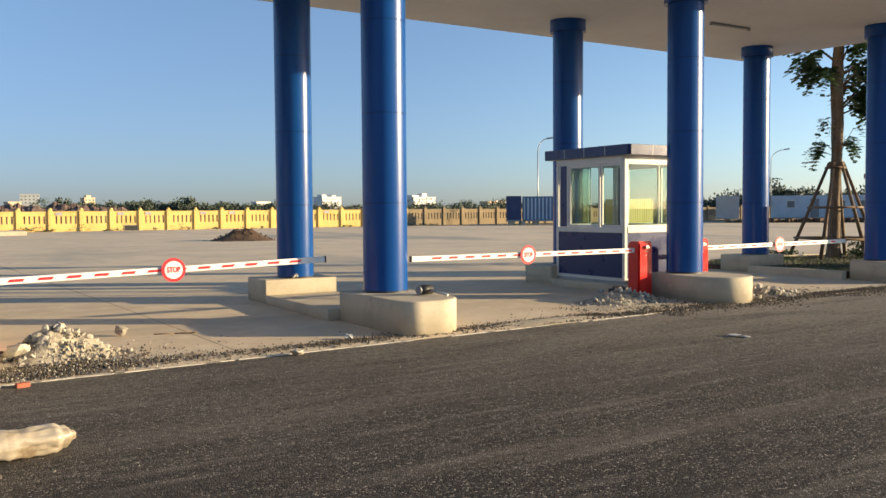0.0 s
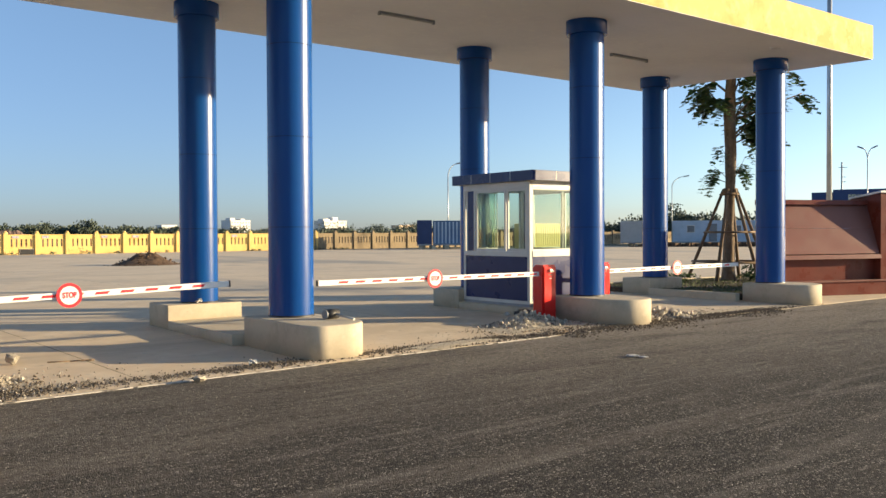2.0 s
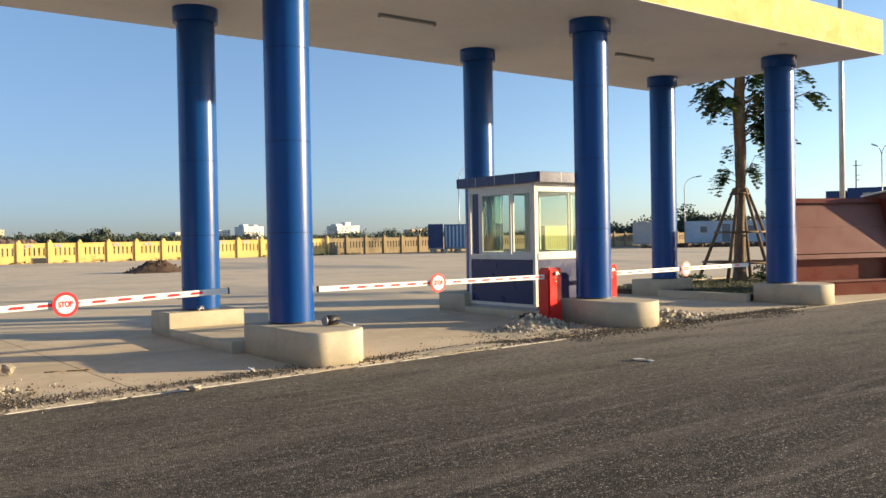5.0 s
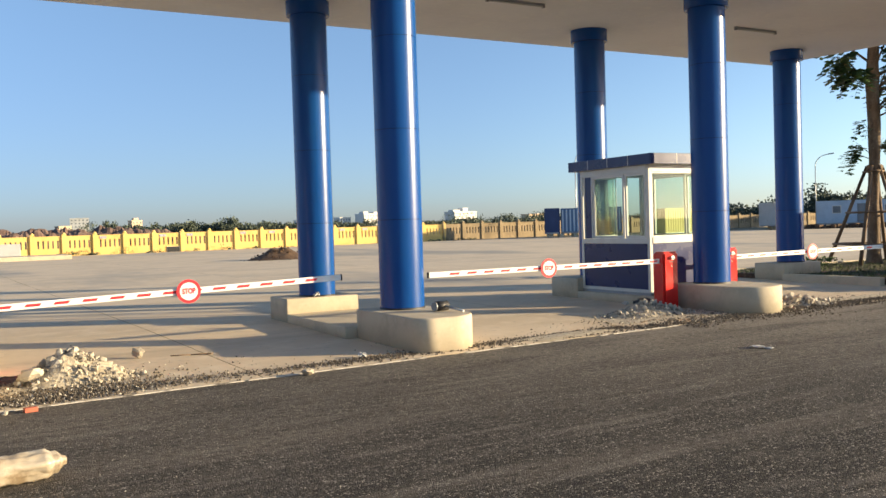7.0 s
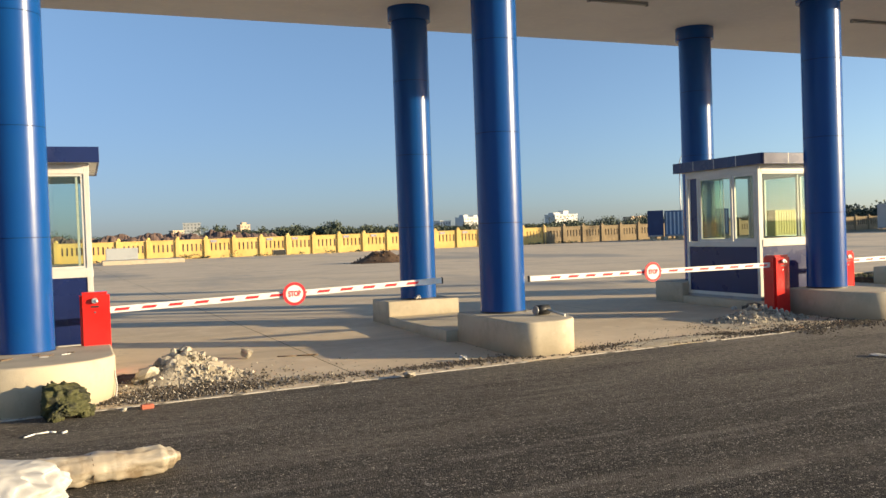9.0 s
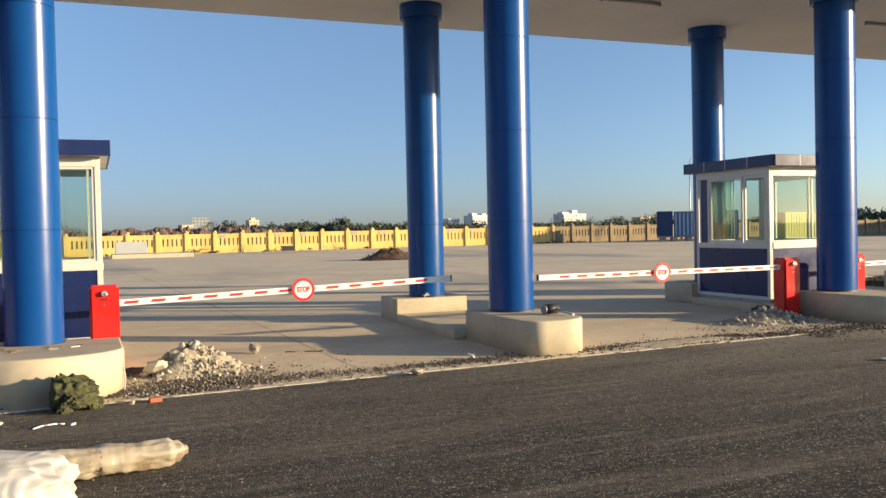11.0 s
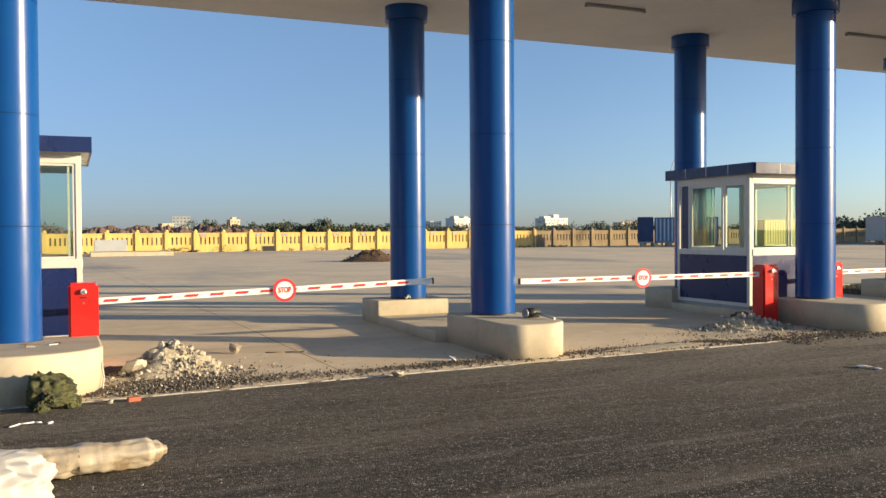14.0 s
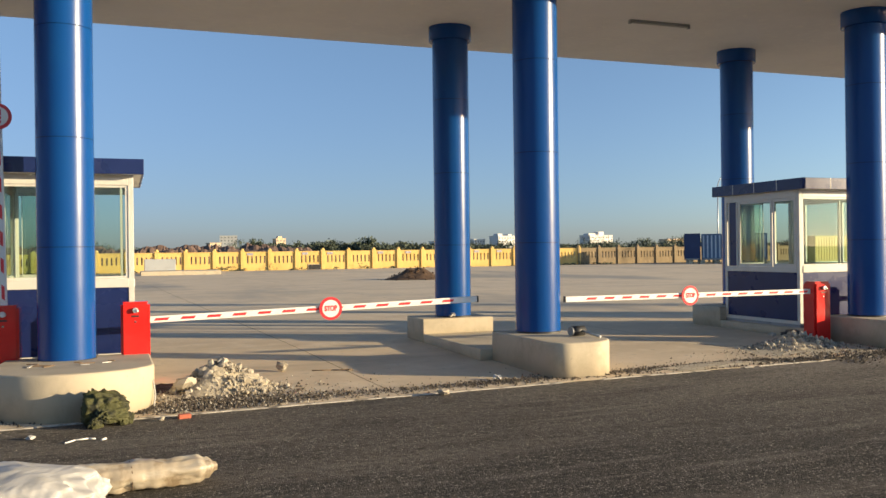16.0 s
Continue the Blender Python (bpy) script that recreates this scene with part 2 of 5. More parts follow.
M_BLACK = material("black_rubber", (0.016, 0.016, 0.017), 0.55, vary=(((0.035, 0.033, 0.03), 20.0, 0.5, 0.75),))
M_GREY = material("grey_steel", (0.30, 0.31, 0.32), 0.5, metal=0.4, vary=(((0.22, 0.23, 0.24), 3.0, 0.5, 0.7),))
M_GALV = material("galvanised", (0.50, 0.51, 0.50), 0.45, metal=0.6, vary=(((0.40, 0.41, 0.40), 2.0, 0.5, 0.7),))
M_STONE = material("broken_concrete", (0.41, 0.36, 0.285), 0.9, vary=(((0.40, 0.365, 0.30), 9.0, 0.45, 0.7), ((0.46, 0.41, 0.33), 30.0, 0.5, 0.72)), bump=0.6, bump_scale=50.0, island=0.28)
M_CRUMB = material("concrete_crumbs", (0.30, 0.265, 0.215), 0.9, vary=(((0.16, 0.14, 0.115), 12.0, 0.45, 0.62),), island=0.6)
M_GRAVEL = material("dark_gravel", (0.070, 0.056, 0.042), 0.9, vary=(((0.15, 0.125, 0.095), 30.0, 0.5, 0.72),), island=0.6)
M_DUST = material("sandy_dust", (0.44, 0.38, 0.28), 0.95, vary=(((0.34, 0.29, 0.21), 5.0, 0.45, 0.68), ((0.52, 0.46, 0.36), 14.0, 0.5, 0.72)), bump=0.6, bump_scale=40.0)
M_SOIL = material("brown_soil", (0.10, 0.058, 0.032), 0.95, vary=(((0.055, 0.033, 0.02), 4.0, 0.42, 0.66), ((0.19, 0.125, 0.075), 9.0, 0.55, 0.75)), bump=0.8, bump_scale=12.0)
M_SPOIL = material("tipped_earth", (0.16, 0.10, 0.075), 0.95, vary=(((0.095, 0.062, 0.05), 0.5, 0.42, 0.62), ((0.24, 0.165, 0.13), 1.6, 0.52, 0.72)), bump=0.8, bump_scale=3.0)
M_MUD = material("reddish_mud", (0.085, 0.045, 0.038), 0.9, vary=(((0.05, 0.03, 0.026), 8.0, 0.45, 0.62), ((0.15, 0.09, 0.075), 14.0, 0.54, 0.7)), bump=0.9, bump_scale=25.0)
M_MAROON = material("maroon_granite", (0.150, 0.036, 0.024), 0.32, vary=(((0.115, 0.028, 0.019), 2.0, 0.45, 0.7), ((0.135, 0.042, 0.030), 60.0, 0.5, 0.7)), rough_vary=0.06)
M_PINK = material("rose_granite", (0.195, 0.083, 0.066), 0.38, vary=(((0.185, 0.086, 0.070), 1.5, 0.45, 0.7), ((0.235, 0.115, 0.095), 70.0, 0.5, 0.72)), rough_vary=0.06)
for stone_mat in (M_MAROON, M_PINK):
    stone_mat.node_tree.nodes["Principled BSDF"].inputs["Specular IOR Level"].default_value = 0.15
M_BARK = material("bark", (0.20, 0.145, 0.095), 0.9, vary=(((0.11, 0.075, 0.045), 9.0, 0.42, 0.66, (1, 1, 0.25)), ((0.30, 0.225, 0.145), 16.0, 0.54, 0.74)), bump=0.8, bump_scale=22.0)
M_POLE = material("prop_timber", (0.17, 0.115, 0.07), 0.85, vary=(((0.10, 0.066, 0.04), 8.0, 0.45, 0.7, (1, 1, 0.2)),), bump=0.3, bump_scale=30.0)
M_LEAF = material("leaf", (0.075, 0.145, 0.034), 0.5, vary=(((0.075, 0.115, 0.030), 3.0, 0.48, 0.68), ((0.022, 0.045, 0.014), 1.2, 0.5, 0.7)), island=0.4)
# lifted and greyed: the haze of distance is put into the leaf colour
M_FARLEAF = material("far_foliage", (0.078, 0.098, 0.066), 0.8, vary=(((0.052, 0.070, 0.050), 0.25, 0.45, 0.65), ((0.085, 0.105, 0.055), 0.7, 0.54, 0.72)), island=0.35)
M_GRASS = material("grass", (0.060, 0.095, 0.022), 0.7, vary=(((0.10, 0.115, 0.035), 2.5, 0.48, 0.7),), island=0.4)
M_CONT_BLUE = material("container_blue", (0.014, 0.040, 0.13), 0.5, vary=(((0.02, 0.052, 0.155), 1.2, 0.48, 0.7), ((0.09, 0.05, 0.03), 3.0, 0.68, 0.8)))
M_CONT_PALE = material("container_pale", (0.42, 0.52, 0.62), 0.5, vary=(((0.34, 0.43, 0.52), 0.8, 0.48, 0.7),))
M_CONT_GREY = material("cabin_grey", (0.40, 0.42, 0.43), 0.55, vary=(((0.33, 0.345, 0.35), 0.7, 0.48, 0.7), ((0.22, 0.15, 0.10), 1.6, 0.66, 0.8)))
M_FARWALL = material("far_plaster", (0.68, 0.67, 0.64), 0.85, vary=(((0.58, 0.57, 0.54), 0.12, 0.45, 0.68),))
M_FARTAN = material("far_tan_plaster", (0.62, 0.47, 0.32), 0.85, vary=(((0.52, 0.39, 0.27), 0.12, 0.45, 0.68),))
# panes paler than dark glass: distance haze is painted into them
M_FARGLASS = material("far_window", (0.17, 0.19, 0.21), 0.25, vary=(((0.10, 0.12, 0.14), 0.3, 0.45, 0.68),))
M_SACK = material("woven_sack", (0.47, 0.46, 0.44), 0.55, vary=(((0.39, 0.38, 0.35), 6.0, 0.5, 0.72),), bump=0.15, bump_scale=160.0)
M_WRAP = material("dirty_plastic_wrap", (0.40, 0.34, 0.255), 0.35, vary=(((0.20, 0.15, 0.095), 4.0, 0.47, 0.66, (1.6, 1, 1)), ((0.50, 0.46, 0.38), 6.0, 0.5, 0.7, (0.5, 1.5, 1.5))), bump=0.4, bump_scale=14.0)
M_BAG = material("olive_canvas", (0.062, 0.064, 0.020), 0.8, vary=(((0.016, 0.018, 0.010), 9.0, 0.46, 0.60), ((0.11, 0.11, 0.045), 16.0, 0.55, 0.72)), bump=0.6, bump_scale=60.0)
M_BRICK = material("red_brick", (0.42, 0.12, 0.07), 0.85, vary=(((0.32, 0.09, 0.055), 25.0, 0.45, 0.7),), bump=0.4, bump_scale=90.0)
M_LINE = material("pale_edge", (0.46, 0.42, 0.36), 0.9, vary=(((0.30, 0.27, 0.23), 8.0, 0.45, 0.66), ((0.10, 0.09, 0.08), 5.0, 0.52, 0.62)), bump=0.4, bump_scale=60.0)
M_NOTICE = material("faded_notice", (0.42, 0.42, 0.46), 0.6, vary=(((0.22, 0.21, 0.30), 9.0, 0.45, 0.6),))
M_TUBE = material("lamp_tube_cover", (0.62, 0.61, 0.57), 0.4)
M_LETTER = material("gold_letter", (0.66, 0.58, 0.36), 0.5)


# ---------------------------------------------------------------- mesh helpers
def bm_box(x0, x1, y0, y1, z0, z1, bevel=0.0, bm=None):
    own = bmesh.new()
    bmesh.ops.create_cube(own, size=1.0)
    for v in own.verts:
        v.co = Vector(((x0 + x1) / 2 + v.co.x * (x1 - x0), (y0 + y1) / 2 + v.co.y * (y1 - y0), (z0 + z1) / 2 + v.co.z * (z1 - z0)))
    if bevel:
        bmesh.ops.bevel(own, geom=own.edges[:], offset=bevel, segments=2, profile=0.6, affect="EDGES")
    return merge(bm, own)


def merge(bm, own):
    if bm is None:
        return own
    tmp = bpy.data.meshes.new("tmp")
    own.to_mesh(tmp)
    own.free()
    bm.from_mesh(tmp)
    bpy.data.meshes.remove(tmp)
    return bm


def bm_tube(a, b, r0, r1=None, seg=16, bm=None):
    """A capped round bar from a to b, tapering from r0 to r1."""
    own = bmesh.new()
    a, b = Vector(a), Vector(b)
    d = b - a
    bmesh.ops.create_cone(own, cap_ends=True, segments=seg, radius1=r0, radius2=r0 if r1 is None else r1, depth=d.length)
    own.transform(Matrix.Translation((a + b) / 2) @ d.to_track_quat("Z", "Y").to_matrix().to_4x4())
    for f in own.faces:
        f.smooth = len(f.verts) == 4
    return merge(bm, own)


def bm_prism(outline, z0, z1, bevel=0.0, bm=None):
    """An outline in plan, drawn up from z0 to z1."""
    own = bmesh.new()
    low = [own.verts.new((x, y, z0)) for x, y in outline]
    top = [own.verts.new((x, y, z1)) for x, y in outline]
    k = len(outline)
    own.faces.new(low[::-1])
    cap = own.faces.new(top)
    for i in range(k):
        own.faces.new((low[i], low[(i + 1) % k], top[(i + 1) % k], top[i]))
    own.normal_update()
    if bevel:
        bmesh.ops.bevel(own, geom=list(cap.edges), offset=bevel, segments=2, profile=0.5, affect="EDGES")
    for f in own.faces:
        f.smooth = abs(f.normal.z) < 0.5 and k > 12
    return merge(bm, own)


def bm_profile(points, x0, x1, bm=None):
    """A closed outline in (y, z), drawn along x."""
    own = bmesh.new()
    a = [own.verts.new((x0, y, z)) for y, z in points]
    b = [own.verts.new((x1, y, z)) for y, z in points]
    k = len(points)
    own.faces.new(a)
    own.faces.new(b[::-1])
    for i in range(k):
        own.faces.new((a[(i + 1) % k], a[i], b[i], b[(i + 1) % k]))
    bmesh.ops.recalc_face_normals(own, faces=own.faces[:])
    return merge(bm, own)


def bm_lathe(profile, seg=40):
    """(r, z) pairs turned round the z axis."""
    bm = bmesh.new()
    rings = [[bm.verts.new((r * math.cos(2 * math.pi * i / seg), r * math.sin(2 * math.pi * i / seg), z)) for i in range(seg)] for r, z in profile]
    for p, q in zip(rings, rings[1:]):
        for i in range(seg):
            f = bm.faces.new((p[i], p[(i + 1) % seg], q[(i + 1) % seg], q[i]))
            f.smooth = True
    for ring, turn in ((rings[0], -1), (rings[-1], 1)):
        bm.faces.new([bm.verts.new(v.co) for v in ring][::turn])
    return bm


def bm_rock(rng, r, bm=None, at=(0, 0, 0), flat=0.7, sub=1):
    own = bmesh.new()
    bmesh.ops.create_icosphere(own, subdivisions=sub, radius=r)
    sx, sy, sz = rng.uniform(0.75, 1.3), rng.uniform(0.7, 1.1), rng.uniform(0.5, 0.9) * flat / 0.7
    off = Vector((rng.uniform(0, 50), rng.uniform(0, 50), rng.uniform(0, 50)))
    spin = Euler((rng.uniform(-0.6, 0.6), rng.uniform(-0.6, 0.6), rng.uniform(0, 6.28))).to_matrix()
    for v in own.verts:
        k = 1 + 0.55 * noise.noise(v.co / r * 1.3 + off)
        v.co = spin @ Vector((v.co.x * sx * k, v.co.y * sy * k, v.co.z * sz * k)) + Vector(at)
    return merge(bm, own)


def rounded(x0, x1, y0, y1, r_front, r_back=0.02, seg=10, r_left=None):
    """A plan outline, rounded at its y0 end by r_front (r_left on the x0 side) and at its y1 end by r_back."""
    pts = []
    for cx, cy, r, a0 in ((x1 - r_back, y1 - r_back, r_back, 0), (x0 + r_back, y1 - r_back, r_back, 90), (x0 + (r_left or r_front), y0 + (r_left or r_front), r_left or r_front, 180), (x1 - r_front, y0 + r_front, r_front, 270)):
        for i in range(seg + 1):
            a = radians(a0 + 90 * i / seg)
            pts.append((cx + r * math.cos(a), cy + r * math.sin(a)))
    return pts


def mesh_of(name, bm, mat):
    me = bpy.data.meshes.new(name)
    bm.to_mesh(me)
    bm.free()
    me.materials.append(mat)
    return me


def part(name, bm, mat, parent, label="", at=None):
    ob = new(name, mesh_of(name, bm, mat))
    ob.parent = parent
    if at is not None:
        ob.matrix_basis = at
    return tagged(ob, label) if label else ob


def again(ob, m):
    """Another object on the mesh of a part, under the same parent."""
    o = bpy.data.objects.new(ob.name, ob.data)
    scene.collection.objects.link(o)
    o.parent = ob.parent
    o.matrix_basis = m
    return o


def thing(name, label, category, at=None, group="", kind=""):
    ob = new(name)
    ob.empty_display_size = 0.1
    if at is not None:
        ob.matrix_basis = at
    return tagged(ob, label, category, group, kind)


def single(name, bm, mat, label, category="", group="", kind="", at=None):
    ob = new(name, mesh_of(name, bm, mat))
    if at is not None:
        ob.matrix_basis = at
    return tagged(ob, label, category, group, kind)


def bm_text(s, size):
    """Raised letters in the x, z plane, centred, facing -y."""
    cu = bpy.data.curves.new("letters", "FONT")
    cu.body, cu.size, cu.align_x, cu.align_y, cu.extrude, cu.offset = s, size, "CENTER", "CENTER", 0.002, 0.03 * size
    ob = bpy.data.objects.new("letters", cu)
    scene.collection.objects.link(ob)
    me = bpy.data.meshes.new_from_object(ob)
    bm = bmesh.new()
    bm.from_mesh(me)
    bpy.data.objects.remove(ob)
    bpy.data.curves.remove(cu)
    bpy.data.meshes.remove(me)
    bm.transform(Matrix.Diagonal((0.82, 1.15, 1.0, 1.0)))
    bm.transform(Matrix.Rotation(radians(90), 4, "X"))
    return bm


# ---------------------------------------------------------------- ground
def edge_y(x):
    """Where the concrete ends and the asphalt begins."""
    return 9.725 + 0.063 * x if x < 14 else 10.607 + 0.02 * (x - 14)


def yard_z(y):
    return 0.012 + 0.05 * min(max((y - 10.5) / 5.0, 0), 1)


single("ground", bm_box(-3000, 3000, -3000, 3000, -1.0, -0.03), M_EARTH, "bare earth and scrub reaching to the horizon", kind="structure")
road = bmesh.new()
xs = [-60, -20, -8, -4] + [-2 + 0.5 * i for i in range(44)] + [24, 40, 70, 120]
far = [road.verts.new((x, -60, 0)) for x in xs]
mid = [road.verts.new((x, edge_y(x) + 0.25, 0)) for x in xs]
for i in range(len(xs) - 1):
    road.faces.new((far[i], far[i + 1], mid[i + 1], mid[i]))
single("road", road, M_ASPHALT, "coarse dark grey asphalt road with dusty patches", kind="structure")

yard = thing("pavement", "pale concrete yard slabs with straight joints", "pavement", kind="structure")
JOINTS = [-60, -40, -28, -15.6, -9.3, -3.0, 3.28, 9.6, 15.85, 22.1, 30, 45, 60, 90, 140]
for x0, x1 in zip(JOINTS, JOINTS[1:]):
    bm = bmesh.new()
    n = 24
    cols = []
    for i in range(n + 1):
        x = x0 + 0.007 + (x1 - x0 - 0.014) * i / n
        wob = 0.05 * noise.noise(Vector((x * 1.7, 3.1, 0))) + 0.03 * noise.noise(Vector((x * 6.0, 8.1, 0)))
        e = edge_y(x + 0.3) + wob
        ys = [e, e + 0.15, 11.5, 12.5, 14, 16, 22, 40, 78.6 if x < 34 else 78.6 - 0.25 * (x - 34)]
        # the joints run a little askew to the gate
        col = [bm.verts.new((x + 0.044 * (16.9 - e), e, -0.02))] + [bm.verts.new((x + 0.044 * (16.9 - y), y, yard_z(y) - (0.008 if y == e else 0))) for y in ys]
        cols.append(col)
    for p, q in zip(cols, cols[1:]):
        for a in range(len(p) - 1):
            bm.faces.new((p[a], q[a], q[a + 1], p[a + 1]))
    part("slab", bm, M_YARD, yard)

# ---------------------------------------------------------------- canopy
CAN_F, CAN_B, CAN_L, CAN_R = 10.29, 16.98, -22.0, 20.36


def soffit_z(y):
    """The soffit falls gently towards the road."""
    return 5.62 + 0.0225 * (y - 11.85)


canopy = thing("canopy", "flat gate canopy with plastered soffit and yellow rendered edge", "canopy")
a, b = CAN_F + 0.004, CAN_B - 0.004
part("soffit", bm_profile([(a, soffit_z(a)), (b, soffit_z(b)), (b, soffit_z(b) + 0.3), (a, soffit_z(b) + 0.3)], CAN_L + 0.15, CAN_R - 0.006), M_SOFFIT, canopy, "off-white plastered soffit")
FT = soffit_z(CAN_F) + 0.775
part("fascia", bm_box(CAN_L, CAN_R, CAN_F, CAN_F + 0.147, soffit_z(CAN_F) + 0.008, FT, 0.012), M_YELLOW, canopy, "yellow rendered edge band, blotchy")
part("fascia", bm_box(CAN_L, CAN_R, CAN_B - 0.147, CAN_B, soffit_z(CAN_B) + 0.02, FT, 0.012), M_YELLOW, canopy, "yellow rendered edge band, blotchy")
part("fascia", bm_profile([(CAN_F + 0.15, soffit_z(a) + 0.01), (CAN_B - 0.15, soffit_z(b) + 0.01), (CAN_B - 0.15, FT), (CAN_F + 0.15, FT)], CAN_R - 0.147, CAN_R - 0.002), M_YELLOW, canopy, "yellow rendered edge band, blotchy")
part("roof_slab", bm_box(CAN_L + 0.15, CAN_R - 0.15, CAN_F + 0.15, CAN_B - 0.15, soffit_z(b) + 0.304, FT - 0.1), M_SOFFIT, canopy)


def tube_light(x, y):
    t = thing("tube_light", "slim unlit fluorescent batten on the soffit", "ceiling light", pose(x, y, soffit_z(y), math.degrees(0.0225), 0, 0), "battens under the canopy")
    part("tray", bm_box(-0.62, 0.62, -0.035, 0.035, -0.035, -0.001, 0.006), M_GREY, t)
    part("tube", bm_tube((-0.6, 0, -0.052), (0.6, 0, -0.052), 0.016, seg=10), M_TUBE, t)
    for s in (-1, 1):
        part("end_cap", bm_box(s * 0.61 - 0.02, s * 0.61 + 0.02, -0.028, 0.028, -0.075, -0.036, 0.004), M_GREY, t)


for x in (-2.9, 3.4, 9.63, 15.83):
    tube_light(x, 13.62)
for x in (4.9, 17.4):
    d = thing("downlight", "small round white downlight set in the soffit", "ceiling light", pose(x, 10.92, soffit_z(10.92)), "downlights under the canopy")
    part("rim", bm_lathe([(0.12, -0.03), (0.135, -0.001)], 24), M_WHITE, d)
    part("lens", bm_lathe([(0.095, -0.036), (0.105, -0.0305)], 20), M_TUBE, d)

# ---------------------------------------------------------------- columns and islands
ROW_F, ROW_B, PITCH, COL_R = 11.85, 15.25, 6.26, 0.325
ISL_Z = 0.46


def column(x, y, base):
    c = thing("column", "round gate column clad in glossy blue sheet", "column", pose(x, y, base), "blue gate columns")
    h = soffit_z(y) + 0.012 - base
    cuts = [0, 1.75 - base, 3.04 - base, 4.36 - base, h - 0.27]
    for z0, z1 in zip(cuts, cuts[1:]):
        part("sheet", bm_lathe([(COL_R, z0 + 0.004), (COL_R, z1 - 0.004)], 48), M_BLUE, c)
        part("seam", bm_lathe([(COL_R - 0.006, z1 - 0.006), (COL_R - 0.006, z1 + 0.006)], 40), M_SEAM, c)
    part("collar", bm_lathe([(COL_R + 0.052, h - 0.27), (COL_R + 0.06, h - 0.262), (COL_R + 0.06, h - 0.002)], 48), M_BLUE, c, "wider blue collar under the soffit")
    part("base_seal", bm_lathe([(COL_R + 0.008, -0.004), (COL_R + 0.006, 0.022), (COL_R + 0.001, 0.026)], 48), M_BLACK, c, "dark sealant ring round the foot")


def nose_fall(y):
    """The nose beside the booth was cast out of level: it falls away from the road."""
    return 0.025 - 0.038 * (y - 9.78)


ISLANDS = {-2: (0.66, 9.9), -1: (0.55, 10.2), 0: (0.83, 9.78), 1: (0.50, 10.29), 2: (0.565, 10.50), 3: (0.55, 10.72)}
for k, (half, front) in ISLANDS.items():
    x = k * PITCH
    booth_isl = k % 2 == 0
    isl = thing("island", "raised concrete kerb island with a rounded nose", "traffic island", pose(x, 0, 0), "gate islands")
    off = {0: 0.12, 1: -0.03}.get(k, 0.0)
    nose = bm_prism(rounded(-half + off, half + off, front, 12.28, half - 0.02, r_left=0.28 if k == 1 else None), -0.02, ISL_Z, 0.025)
    if k == 0:
        for v in nose.verts:
            if v.co.z > 0.3:
                v.co.z += nose_fall(v.co.y)
    part("nose", nose, M_ISLAND, isl)
    part("plinth", bm_prism(rounded(-0.72, 0.62, 14.85, 15.75, 0.02), -0.02, ISL_Z, 0.015), M_ISLAND, isl)
    if k != 3:
        w = 0.45 if booth_isl else 0.58
        part("low_slab", bm_prism(rounded(-0.715, w + 0.25 if booth_isl else w, 12.282, 14.848, 0.01, 0.01), -0.02, 0.24 if k == 0 else 0.20, 0.012), M_ISLAND, isl)
    column(x + {1: 0.02, 3: -0.08}.get(k, 0), ROW_F, ISL_Z + (nose_fall(ROW_F) - 0.012 if k == 0 else 0))
    column(x + {0: -0.22, 2: 0.075}.get(k, 0), ROW_B, ISL_Z)


# ---------------------------------------------------------------- ticket booths
def frame_bar(b, x0, x1, y0, y1, z0, z1):
    return part("frame_bar", bm_box(x0, x1, y0, y1, z0, z1, 0.006), M_ALU, b)


